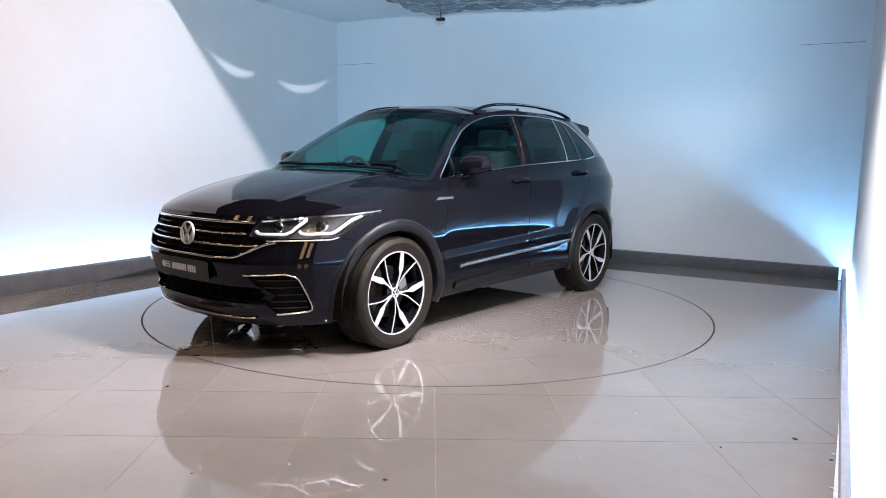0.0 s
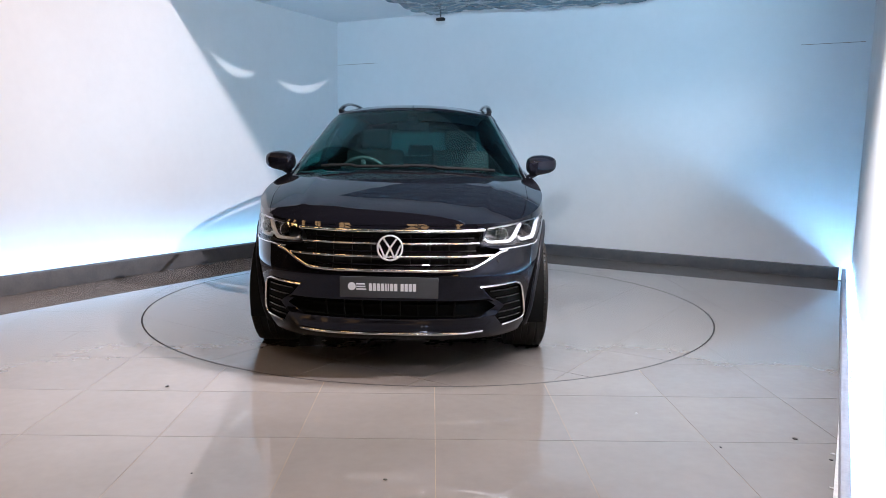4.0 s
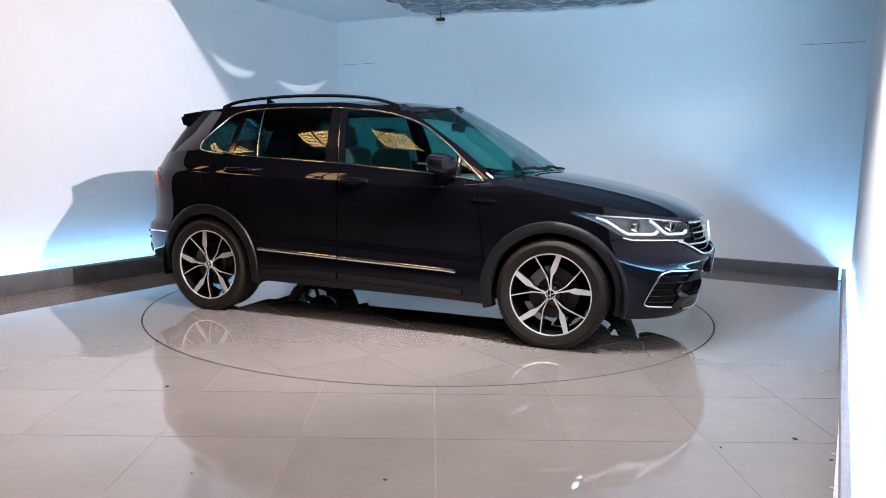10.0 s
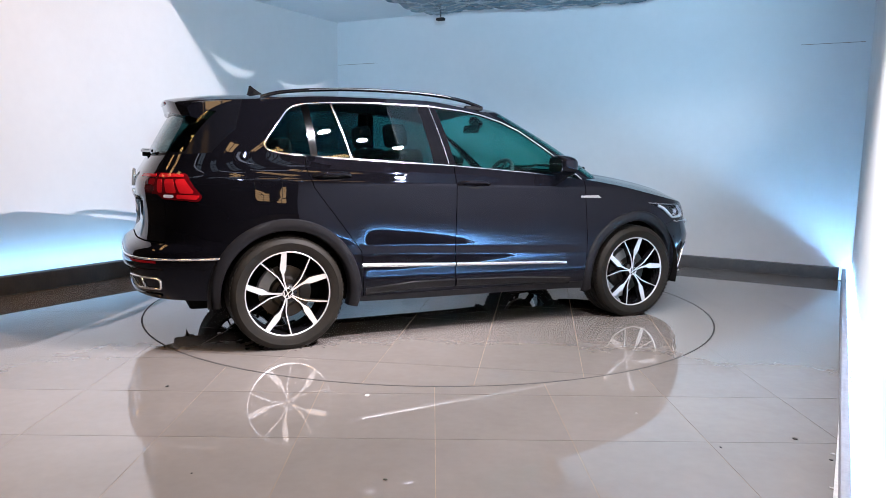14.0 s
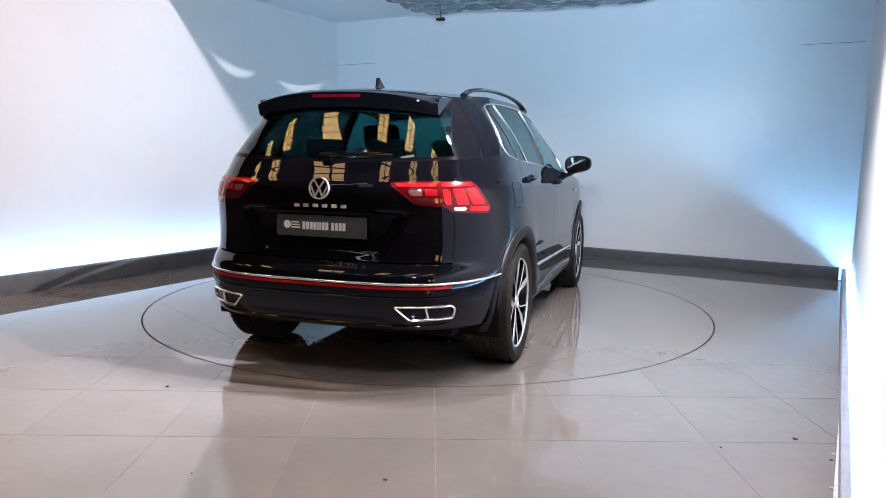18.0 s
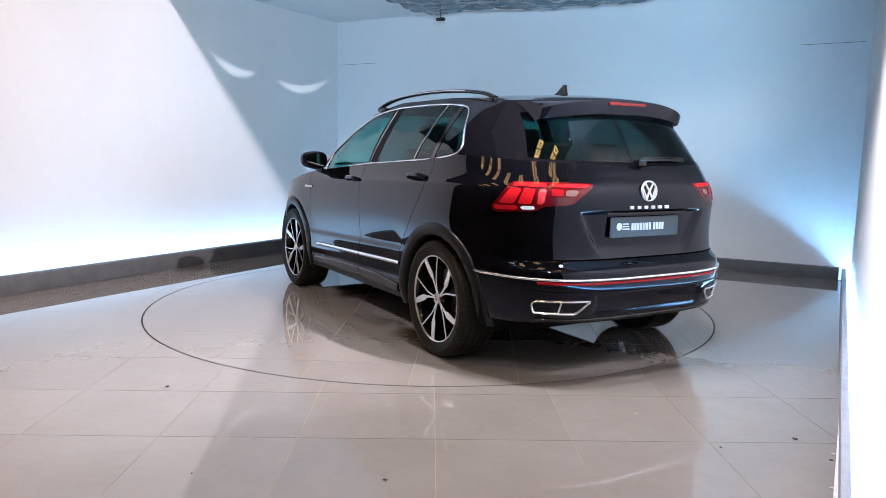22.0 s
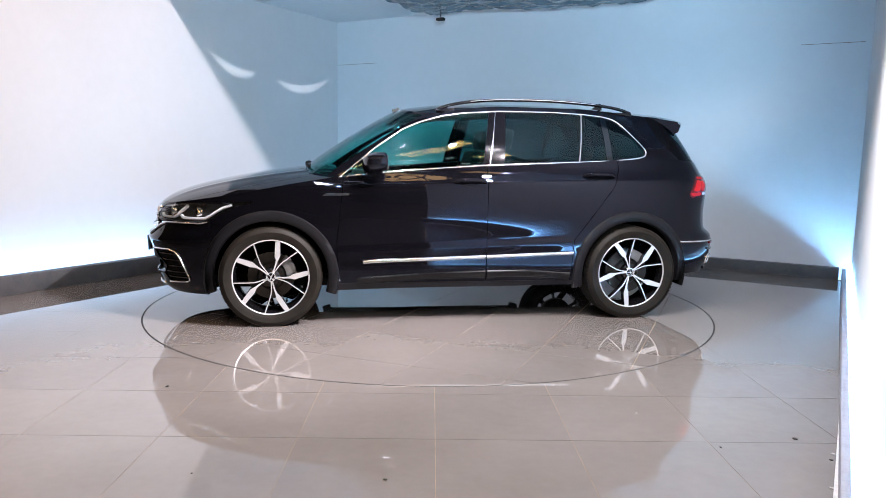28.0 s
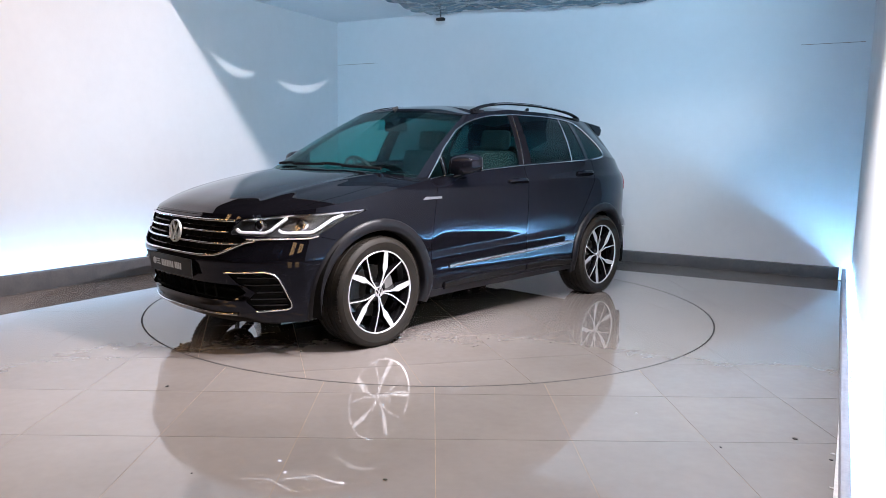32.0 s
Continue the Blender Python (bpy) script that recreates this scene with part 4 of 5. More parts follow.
def bar_section(w, h):
    """A flattened moulding, w across and h proud."""
    return [(-w / 2, -h * 0.6), (w / 2, -h * 0.6), (w / 2, h * 0.2), (w * 0.36, h * 0.5), (-w * 0.36, h * 0.5), (-w / 2, h * 0.2)]


def moulding(name, where, points, w, h, mat, parent=None, label="", lift=0.0, closed=False, step=0.02):
    """A strip laid on the body along (metres, height) points."""
    pts = dense(points + [points[0]] if closed else points, step)
    if closed:
        pts = pts[:-1]
    got = [where(a, z, lift) for a, z in pts]
    v, f = sweep([g[0] for g in got], round_section(w / 2, h / 2, 10) if mat in (GRILLE_CHROME, CHROME) else bar_section(w, h), closed, [g[1] for g in got])
    return link(name, v, f, mat, parent or car, label, 40)


def mirror_points(points):
    return [(-a, z) for a, z in points[::-1] if a > 1e-6] + points


def loop_of(skin):
    """The longest closed edge of a skin, in order, as vertex numbers."""
    after = {}
    for i, j in skin.edges():
        after[i] = j
    loops, seen = [], set()
    for start in list(after):
        if start in seen:
            continue
        loop, i = [], start
        while i in after and i not in seen:
            seen.add(i)
            loop.append(i)
            i = after[i]
        loops.append(loop)
    return max(loops, key=len)


def even_loop(points, others, step):
    p = np.vstack([points, points[:1]])
    o = np.vstack([others, others[:1]])
    s = np.concatenate([[0], np.cumsum(np.linalg.norm(np.diff(p, axis=0), axis=1))])
    t = np.linspace(0, s[-1], int(s[-1] / step) + 1)[:-1]
    return np.stack([np.interp(t, s, p[:, k]) for k in range(3)], 1), np.stack([np.interp(t, s, o[:, k]) for k in range(3)], 1)


def edging(name, skin, w, h, mat, label, lift=0.003, step=0.02):
    for sk in (skin, skin.mirrored(False)):
        loop = loop_of(sk)
        pts, nor = even_loop(sk.v[loop][:, :3], sk.normals()[loop], step)
        v, f = sweep(pts + nor * lift, round_section(w / 2, h / 2, 10), True, nor)
        link(name, v, f, mat, car, label, 40)


for side in (1, -1):
    for x, lean, z0, z1, w in ((-0.912, -0.22, 1.180, 1.542, 0.012), (-0.232, -0.20, 1.150, 1.538, 0.004), (0.668, -0.055, 1.078, 1.212, 0.009)):
        got = [on_house(x + lean * (z - 1.18), z, side) for z in np.linspace(z0, z1, 12)]
        v, f = sweep([g[0] + g[1] * 0.003 for g in got], bar_section(w, 0.006), False, [g[1] for g in got])
        link("window_bar", v, f, SILVER, car, "thin satin metal window divider", 40)
edging("window_surround", windows, 0.012, 0.012, GRILLE_CHROME, "chrome strip round the side windows")

# wheel arch cladding
for xc in (AXLE, -AXLE):
    for side in (1, -1):
        verts, faces = [], []
        rows = ((0.394, -0.055), (0.396, 0.004), (0.404, 0.014), (0.436, 0.017), (0.464, 0.013), (0.471, 0.002), (0.471, -0.02))
        steps = 60
        for k in range(steps + 1):
            a = radians((-16 if xc > 0 else -14) + (212 if xc > 0 else 204) * k / steps)
            for r, d in rows:
                x, z = xc + r * math.cos(a), HUB_Z + r * math.sin(a)
                p, n = on_side(x, max(z, 0.2), 0, side)
                verts.append((x, p[1] + side * d, z))
        m = len(rows)
        for k in range(steps):
            for c in range(m - 1):
                q = (k * m + c, k * m + c + 1, (k + 1) * m + c + 1, (k + 1) * m + c)
                faces.append(q if side > 0 else q[::-1])
        link("wheel_arch_trim", verts, faces, CLADDING, car, "charcoal plastic wheel arch trim", 50)

# door mouldings, handles, wing badges
for side in (1, -1):
    trim = lambda x, z, lift, s=side: on_side(x, z, lift, s)
    slope = lambda x: 0.452 + (0.696 - x) * 0.0350
    moulding("door_trim", trim, [(0.70, slope(0.70)), (0.62, slope(0.62) + 0.004), (-0.19, slope(-0.19))], 0.026, 0.016, GRILLE_CHROME, None, "chrome door moulding", 0.004)
    moulding("door_trim", trim, [(-0.20, slope(-0.20)), (-0.865, slope(-0.865))], 0.026, 0.016, GRILLE_CHROME, None, "chrome door moulding", 0.004)
    moulding("sill_trim", trim, [(0.74, 0.318), (0.3, 0.345), (-0.19, 0.358)], 0.056, 0.022, GLOSS_BLACK, None, "gloss black lower door cladding", 0.002)
    moulding("sill_trim", trim, [(-0.205, 0.358), (-0.5, 0.360), (-0.84, 0.335)], 0.056, 0.022, GLOSS_BLACK, None, "gloss black lower door cladding", 0.002)
    for x0, x1, z in ((0.045, -0.185, 1.026), (-0.935, -1.17, 1.078)):
        path, nor = [], []
        for k in range(13):
            t = k / 12
            lift = 0.004 + 0.030 * min(1, 4 * t, 4 * (1 - t)) ** 0.5
            p, n = on_side(x0 + (x1 - x0) * t, z, lift, side)
            path.append(p)
            nor.append(n)
        v, f = sweep(path, round_section(0.015, 0.010, 10), False, nor)
        handle = link("door_handle", v, f, PAINT, car, "gloss black door handle", 60)
        cup = []
        for k in range(20):
            a = 2 * math.pi * k / 20
            p, n = on_side((x0 * 0.55 + x1 * 0.45) + 0.075 * math.cos(a), z - 0.004 + 0.030 * math.sin(a), 0.0015, side)
            cup.append(p)
        link("handle_recess", cup, [tuple(range(20))[::side]], GLOSS_BLACK, handle)
    badge = [(0.985, 0.922), (0.955, 0.942), (0.80, 0.940), (0.80, 0.926)]
    pts = [on_side(x, z, 0.006, side)[0] for x, z in badge]
    low = [on_side(x, z, 0.0, side)[0] for x, z in badge]
    link("wing_badge", pts + low, [(0, 1, 2, 3), (0, 4, 5, 1), (1, 5, 6, 2), (2, 6, 7, 3), (3, 7, 4, 0)], SILVER, car, "small silver wing badge", 20)

# fuel flap above the rear wheel, on the car's right flank
FLAP = rounded([(-1.53, 0.925), (-1.37, 0.925), (-1.37, 1.070), (-1.53, 1.070)], 0.035, 4)
flap_mid = on_side(-1.45, 0.997, 0.002, -1)[0]
flap_rim = [on_side(x, z, 0.002, -1)[0] for x, z in FLAP]
flap = link("fuel_flap", [flap_mid] + flap_rim, [(0, 1 + (i + 1) % len(FLAP), 1 + i) for i in range(len(FLAP))], PAINT, car, "gloss black fuel flap")
moulding("shut_line", lambda x, z, lift: on_side(x, z, lift, -1), FLAP, 0.0028, 0.001, DARK, flap, "", 0.0016, True, 0.012)

# ---- nose: grille, bars, badge, plate, bumper details
grille_cut.mirrored().moved(-0.050).sheet("grille_backing", DARK, car, "matt black grille opening", 0.0)
grille = link("grille", *sweep([on_front(a, z, -0.012)[0] for a, z in dense(mirror_points([(0, 0.705), (0.46, 0.71)]))], bar_section(0.012, 0.02), False,
                               [on_front(a, z)[1] for a, z in dense(mirror_points([(0, 0.705), (0.46, 0.71)]))]), GLOSS_BLACK, car, "black radiator grille with chrome bars", 40)
for z0, z1, w, reach in ((0.808, 0.815, 0.017, 0.505), (0.744, 0.750, 0.013, 0.475), (0.676, 0.684, 0.015, 0.56)):
    moulding("grille_bar", on_front, mirror_points([(0, z0), (reach * 0.6, z0 + 0.002), (reach, z1)]), w, 0.014, GRILLE_CHROME, grille, "chrome grille bar", 0.006)
for z0 in (0.776, 0.640):
    moulding("grille_slat", on_front, mirror_points([(0, z0), (0.45, z0 + 0.004)]), 0.010, 0.02, GLOSS_BLACK, grille, "", -0.02)
moulding("grille_bar", on_front, mirror_points([(0, 0.606), (0.30, 0.607), (0.425, 0.614), (0.46, 0.625), (0.60, 0.694), (0.655, 0.706)]), 0.016, 0.016, GRILLE_CHROME, grille, "chrome grille bar", 0.008)
for a in np.linspace(-0.42, 0.42, 9):
    if abs(a) > 0.08:
        moulding("grille_rib", on_front, [(a, 0.625), (a, 0.80)], 0.006, 0.012, DARK, grille, "", -0.03, False, 0.05)


def emblem(name, centre, out, radius, parent, label, metal=EMBLEM):
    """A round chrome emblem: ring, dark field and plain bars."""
    m = Matrix.Translation(centre) @ Vector(out).to_track_quat("Z", "Y").to_matrix().to_4x4()
    v, f = lathe([(radius, 0.0), (radius, 0.010), (radius * 0.97, 0.013), (radius * 0.90, 0.013), (radius * 0.87, 0.010), (radius * 0.87, 0.0)], 48, True, "Z")
    ob = link(name, v, f, metal, parent, label, 40)
    ob.matrix_local = m
    v, f = lathe([(0.0005, 0.003), (radius * 0.9, 0.003), (radius * 0.9, -0.004), (0.0005, -0.004)], 40, True, "Z")
    link("field", v, f, GLOSS_BLACK, ob)
    for pts in (((-0.50, 0.70), (0.0, -0.02)), ((0.50, 0.70), (0.0, -0.02)), ((-0.82, 0.24), (-0.36, -0.78)), ((0.82, 0.24), (0.36, -0.78)),
                ((-0.36, -0.78), (0.0, 0.02)), ((0.36, -0.78), (0.0, 0.02))):
        (ax, ay), (bx, by) = pts
        d = Vector((bx - ax, by - ay)).normalized() * radius
        n = Vector((-d.y, d.x)) * 0.065
        a, b = Vector((ax, ay)) * radius, Vector((bx, by)) * radius
        part("bar", prism_bm([tuple(a + n), tuple(a - n), tuple(b - n), tuple(b + n)], 0.008, 0.0, pose(0, 0, 0.003)), metal, ob)
    return ob


p, n = on_front(0.0, 0.722, 0.016)
emblem("emblem", p, (1, 0, 0.12), 0.070, car, "round chrome front emblem")


def number_plate(name, at, facing):
    """A dealer's plate with a small mark and two words as plain strokes; x across, y up."""
    ob = part(name, prism_bm(rounded([(-0.26, -0.056), (0.26, -0.056), (0.26, 0.056), (-0.26, 0.056)], 0.008, 3), 0.008, 0.0015), PLATE, car, "dark grey dealer plate with white print", 40)
    ob.matrix_local = at
    v, f = lathe([(0.0005, 0.0082), (0.0005, 0.0092), (0.021, 0.0092), (0.021, 0.0082)], 28, True, "Z")
    dot = link("mark", v, f, PLATE_WHITE, ob)
    dot.matrix_local = pose(-0.196, 0.004, 0)
    for k in range(3):
        part("mark_bar", box_bm(-0.172, -0.128 + 0.004 * k, 0.014 - 0.014 * k, 0.021 - 0.014 * k, 0.0082, 0.0092), PLATE_WHITE, ob)
    x = -0.106
    for word in (8, 4):
        for k in range(word):
            w = 0.0165 if not (word == 8 and k in (4, 5)) else 0.008
            part("print_bar", box_bm(x, x + w, -0.019, 0.021, 0.0082, 0.0090), PLATE_WHITE, ob)
            x += w + 0.005
        x += 0.012
    return ob


FACE_FRONT = Matrix(((0, 0, 1, 0), (1, 0, 0, 0), (0, 1, 0, 0), (0, 0, 0, 1)))
FACE_REAR = Matrix(((0, 0, -1, 0), (-1, 0, 0, 0), (0, 1, 0, 0), (0, 0, 0, 1)))
number_plate("front_plate", pose(2.268, 0, 0.522, 0, 3, 0) @ FACE_FRONT, 1)
part("plate_bracket", box_bm(2.232, 2.262, -0.23, 0.23, 0.470, 0.560, 0.006), GLOSS_BLACK, car, "black plate bracket")

intake_cut.mirrored().moved(-0.045).sheet("intake_backing", DARK, car, "matt black lower intake", 0.0)
for z0 in (0.365, 0.405):
    moulding("intake_slat", on_front, mirror_points([(0, z0), (0.50, z0)]), 0.010, 0.014, DARK, car, "", -0.026)
for a in np.linspace(-0.36, 0.36, 8):
    moulding("intake_rib", on_front, [(a, 0.345), (a, 0.435)], 0.008, 0.012, DARK, car, "", -0.034, False, 0.05)
moulding("front_lip", on_front, mirror_points([(0, 0.252), (0.42, 0.255), (0.53, 0.262)]), 0.014, 0.014, GRILLE_CHROME, car, "chrome strip on the front lip", 0.006)
both_sides("side_intake", fog_cut.moved(-0.035), DARK, "dark side intake", 0.0)
for s in (1, -1):
    moulding("intake_bracket", on_front, [(s * a, z) for a, z in ((0.49, 0.517), (0.735, 0.527), (0.785, 0.512), (0.805, 0.490), (0.872, 0.335), (0.868, 0.312), (0.845, 0.300), (0.66, 0.286))],
             0.013, 0.016, GRILLE_CHROME, car, "chrome bracket round the side intake", 0.004, False, 0.012)
    for z0, a0, a1 in ((0.485, 0.56, 0.79), (0.443, 0.60, 0.81), (0.400, 0.67, 0.825), (0.358, 0.63, 0.84), (0.320, 0.64, 0.85)):
        moulding("intake_slat", on_front, [(s * a0, z0), (s * a1, z0 + 0.004)], 0.012, 0.018, GLOSS_BLACK, car, "", -0.016)
    for a, z in ((0.60, 0.655), (1.02, 0.60)):
        p, n = on_front(s * a, z, 0.001)
        v, f = lathe([(0.0005, 0.0015), (0.011, 0.0015), (0.012, -0.003), (0.0005, -0.003)], 20, True, "Z")
        link("parking_sensor", v, f, GLOSS_BLACK, car).matrix_local = Matrix.Translation(p) @ Vector(n).to_track_quat("Z", "Y").to_matrix().to_4x4()

# ---- headlamps
for s, lens in ((1, lamp_front), (-1, lamp_front.mirrored(False))):
    lampglass = lens.moved(-0.001).sheet("headlamp", LENS, car, "clear headlamp with white light guides", 0.003, back=True)
    lampglass.visible_shadow = False
    lens.moved(-0.070).sheet("housing", LAMP_SILVER, lampglass, "silvery lamp housing", 0.0)
    rimloop = loop_of(lens)
    v0, n0 = lens.v[rimloop][:, :3], lens.normals()[rimloop]
    k = len(rimloop)
    verts = list(v0 - n0 * 0.004) + list(v0 - n0 * 0.070)
    link("bezel", verts, [(i, (i + 1) % k, k + (i + 1) % k, k + i) for i in range(k)], TRIM_GREY, lampglass)
    for pts in ([(0.515, 0.772), (0.535, 0.757), (0.56, 0.753), (0.70, 0.753), (0.735, 0.770), (0.80, 0.842)],
                [(0.775, 0.772), (0.80, 0.756), (0.83, 0.752), (0.985, 0.754), (1.02, 0.772), (1.10, 0.832), (1.16, 0.852)]):
        moulding("light_guide", on_front, [(s * a, z) for a, z in pts], 0.017, 0.016, LAMP_WHITE, lampglass, "white light guide", -0.020, False, 0.012)
    moulding("lamp_brow", on_front, [(s * a, z) for a, z in ((0.535, 0.829), (0.80, 0.850), (1.06, 0.860), (1.30, 0.878))], 0.012, 0.012, SILVER, lampglass, "", -0.014)
    for a in (0.645, 0.905):
        p, n = on_front(s * a, 0.800, -0.030)
        v, f = lathe([(0.001, -0.03), (0.034, -0.03), (0.034, 0.0), (0.030, 0.004), (0.028, 0.0), (0.001, 0.010)], 28, False, "Z")
        proj = link("projector", v, f, SILVER, lampglass, "round projector lamp", 40)
        proj.matrix_local = Matrix.Translation(p) @ Vector((0.98, n[1] * 0.3, 0.05)).to_track_quat("Z", "Y").to_matrix().to_4x4()
        v, f = lathe([(0.0005, 0.016), (0.012, 0.015), (0.022, 0.010), (0.028, 0.002)], 28, False, "Z")
        link("bulb_lens", v, f, GLOSS_BLACK, proj)
    moulding("lamp_strip", on_front, [(s * a, z) for a, z in ((0.60, 0.712), (0.75, 0.717), (0.97, 0.718), (1.02, 0.730))], 0.010, 0.010, CHROME, car, "chrome strip under the headlamp", 0.003)

# ---- tail: lamps, badge, letters, plate, strips, exhaust trims
for s in (1, -1):
    base_skin = lamp_rear if s > 0 else lamp_rear.mirrored(False)
    lampred = base_skin.moved(0.002).sheet("tail_lamp", RED, car, "red wraparound tail lamp", 0.012)
    pieces = [("brake_light", [(0.655, 1.078), (0.835, 1.079), (0.85, 1.061), (0.655, 1.056)], RED_BRIGHT),
              ("brake_light", [(0.658, 1.046), (0.700, 1.046), (0.705, 0.967), (0.668, 0.967)], RED_BRIGHT),
              ("brake_light", [(0.716, 1.047), (0.780, 1.048), (0.812, 0.967), (0.738, 0.967)], RED_BRIGHT),
              ("brake_light", [(0.792, 1.048), (0.855, 1.052), (0.930, 0.967), (0.832, 0.967)], RED_BRIGHT),
              ("tail_light", [(0.805, 0.959), (0.955, 0.957), (0.945, 0.931), (0.805, 0.936)], RED_BRIGHT),
              ("tail_light", [(0.410, 1.072), (0.632, 1.076), (0.632, 1.058), (0.430, 1.054)], RED_BRIGHT),
              ("reversing_light", [(0.475, 1.041), (0.552, 1.042), (0.556, 1.012), (0.498, 1.010)], SMOKED),
              ("inner_lens", [(0.566, 1.046), (0.632, 1.047), (0.632, 1.012), (0.570, 1.011)], RED_STRIP),
              ("inner_lens", [(0.500, 1.001), (0.632, 1.003), (0.632, 0.972), (0.535, 0.974)], RED_DARK),
              ("indicator", [(0.712, 0.957), (0.795, 0.957), (0.795, 0.937), (0.712, 0.940)], LAMP_WHITE)]
    for name, poly, mat in pieces:
        sk = lamp_rear.cut(lambda v, q=poly: inside(q, from_rear(v), v[:, 2])).moved(0.0045)
        if s < 0:
            sk = sk.mirrored(False)
        if len(sk.f):
            sk.sheet(name, mat, lampred, "", 0.003)
p, n = on_rear(0.0, 1.036, 0.004)
emblem("emblem", p, (-1, 0, 0.10), 0.058, car, "round chrome tailgate emblem")
for k in range(6):
    y = 0.128 - 0.0535 * k
    part("letter_bar", box_bm(-2.174, -2.160, y - 0.0135, y + 0.0135, 0.939, 0.956, 0.002), EMBLEM, car, "silver lettering bar")
number_plate("rear_plate", pose(-2.142, 0, 0.838, 0, 0, 0) @ FACE_REAR, 1)
part("plate_lamp", box_bm(-2.168, -2.12, -0.30, 0.30, 0.908, 0.922, 0.004), GLOSS_BLACK, car, "gloss black handle strip over the plate")
moulding("bumper_strip", on_rear, mirror_points([(0, 0.570), (0.60, 0.571), (0.80, 0.574), (1.05, 0.580), (1.17, 0.584)]), 0.014, 0.014, CHROME, car, "chrome strip round the rear bumper", 0.004)
moulding("reflector_strip", on_rear, mirror_points([(0, 0.551), (0.60, 0.552), (0.735, 0.556)]), 0.015, 0.010, RED_STRIP, car, "thin red reflector strip", 0.004)
for s in (1, -1):
    quad = [(0.44, 0.455), (0.735, 0.458), (0.758, 0.440), (0.742, 0.392), (0.515, 0.386)]
    tip = moulding("exhaust_trim", on_rear, [(s * a, z) for a, z in rounded(quad, 0.012, 3)], 0.014, 0.018, CHROME, car, "chrome exhaust trim", 0.004, True, 0.02)
    plate = [on_rear(s * a, z, 0.002)[0] for a, z in quad]
    link("outlet", plate, [tuple(range(5))[::-s]], DARK, tip)
    moulding("divider", on_rear, [(s * 0.60, 0.456), (s * 0.612, 0.390)], 0.012, 0.014, CHROME, tip, "", 0.005, False, 0.03)
moulding("diffuser_edge", on_rear, mirror_points([(0, 0.345), (0.50, 0.345), (0.72, 0.352)]), 0.020, 0.012, GLOSS_BLACK, car, "gloss black diffuser edge", 0.003)
moulding("bumper_step", on_rear, mirror_points([(0, 0.500), (0.66, 0.502), (0.78, 0.512)]), 0.012, 0.010, PAINT, car, "", 0.004)

# ---- spoiler, high brake light, rails, aerial, wipers
verts, faces = [], []
COLS = 41
for k in range(COLS):
    y = -0.54 + 1.08 * k / (COLS - 1)
    q = abs(y) / 0.54
    drop = 0.058 * q ** 2.4
    tipx = -1.965 + 0.10 * q ** 3.5
    deep = 0.078 - 0.018 * q ** 4
    for x, z in ((-1.48, 1.600 - drop), (-1.70, 1.586 - drop), (-1.84, 1.568 - drop), (tipx + 0.02, 1.552 - drop), (tipx, 1.544 - drop),
                 (tipx - 0.002, 1.535 - drop), (tipx + 0.016, 1.545 - deep - drop), (tipx + 0.06, 1.530 - deep - drop), (-1.74, 1.530 - deep - drop)):
        verts.append((x, y, z))
m = 9
for k in range(COLS - 1):
    for c in range(m):
        d = (c + 1) % m
        faces.append((k * m + c, (k + 1) * m + c, (k + 1) * m + d, k * m + d)[::-1])
faces += [tuple(range(m)), tuple((COLS - 1) * m + c for c in range(m))[::-1]]
spoiler = link("spoiler", verts, faces, PAINT, car, "gloss black roof spoiler", 35)
part("high_brake_light", box_bm(-1.971, -1.950, -0.14, 0.14, 1.514, 1.531, 0.002), RED, spoiler, "dark red high brake light")
for s in (1, -1):
    pts = [(0.12, 1.560), (0.05, 1.583), (-0.04, 1.603), (-0.20, 1.624), (-0.45, 1.638), (-0.70, 1.640), (-0.98, 1.630), (-1.20, 1.612), (-1.33, 1.592), (-1.42, 1.565)]
    curve = spline([(-x, z) for x, z in pts])
    xs = np.linspace(0.12, -1.42, 50)
    v, f = sweep([(x, s * (0.574 + 0.03 * (x + 0.6)), float(curve(-x))) for x in xs], round_section(0.022, 0.012, 12), False)
    rail = link("roof_rail", v, f, GLOSS_BLACK, car, "gloss black roof rail", 60)
    v, f = sweep([(x, s * (0.596 + 0.03 * (x + 0.6)), float(curve(-x)) + 0.002) for x in np.linspace(-0.12, -1.12, 30)], bar_section(0.007, 0.004), False, [(0, s, 0.1)] * 30)
    link("rail_inlay", v, f, SILVER, rail, "satin metal rail inlay")
    for x in (0.07, -1.36):
        part("rail_foot", box_bm(x - 0.07, x + 0.07, s * (0.574 + 0.03 * (x + 0.6)) - 0.018, s * (0.574 + 0.03 * (x + 0.6)) + 0.018, 1.535, 1.568, 0.010), GLOSS_BLACK, rail)
fin = [(-1.25, 1.600), (-1.31, 1.622), (-1.375, 1.664), (-1.388, 1.676), (-1.398, 1.674), (-1.408, 1.63), (-1.42, 1.596)]
verts = [(x, y, z) for y in (-0.010, 0.010) for x, z in fin]
k = len(fin)
faces = [tuple(range(k)), tuple(range(2 * k - 1, k - 1, -1))] + [(i, k + i, k + (i + 1) % k, (i + 1) % k) for i in range(k)]
link("aerial", verts, faces, GLOSS_BLACK, car, "black fin aerial on the roof", 30)


def on_glass(skin, s, k):
    i = int(np.argmin((skin.v[:, 3] - s) ** 2 + (skin.v[:, 4] - k) ** 2))
    return Vector(skin.v[i, :3]), Vector(skin.normals()[i])


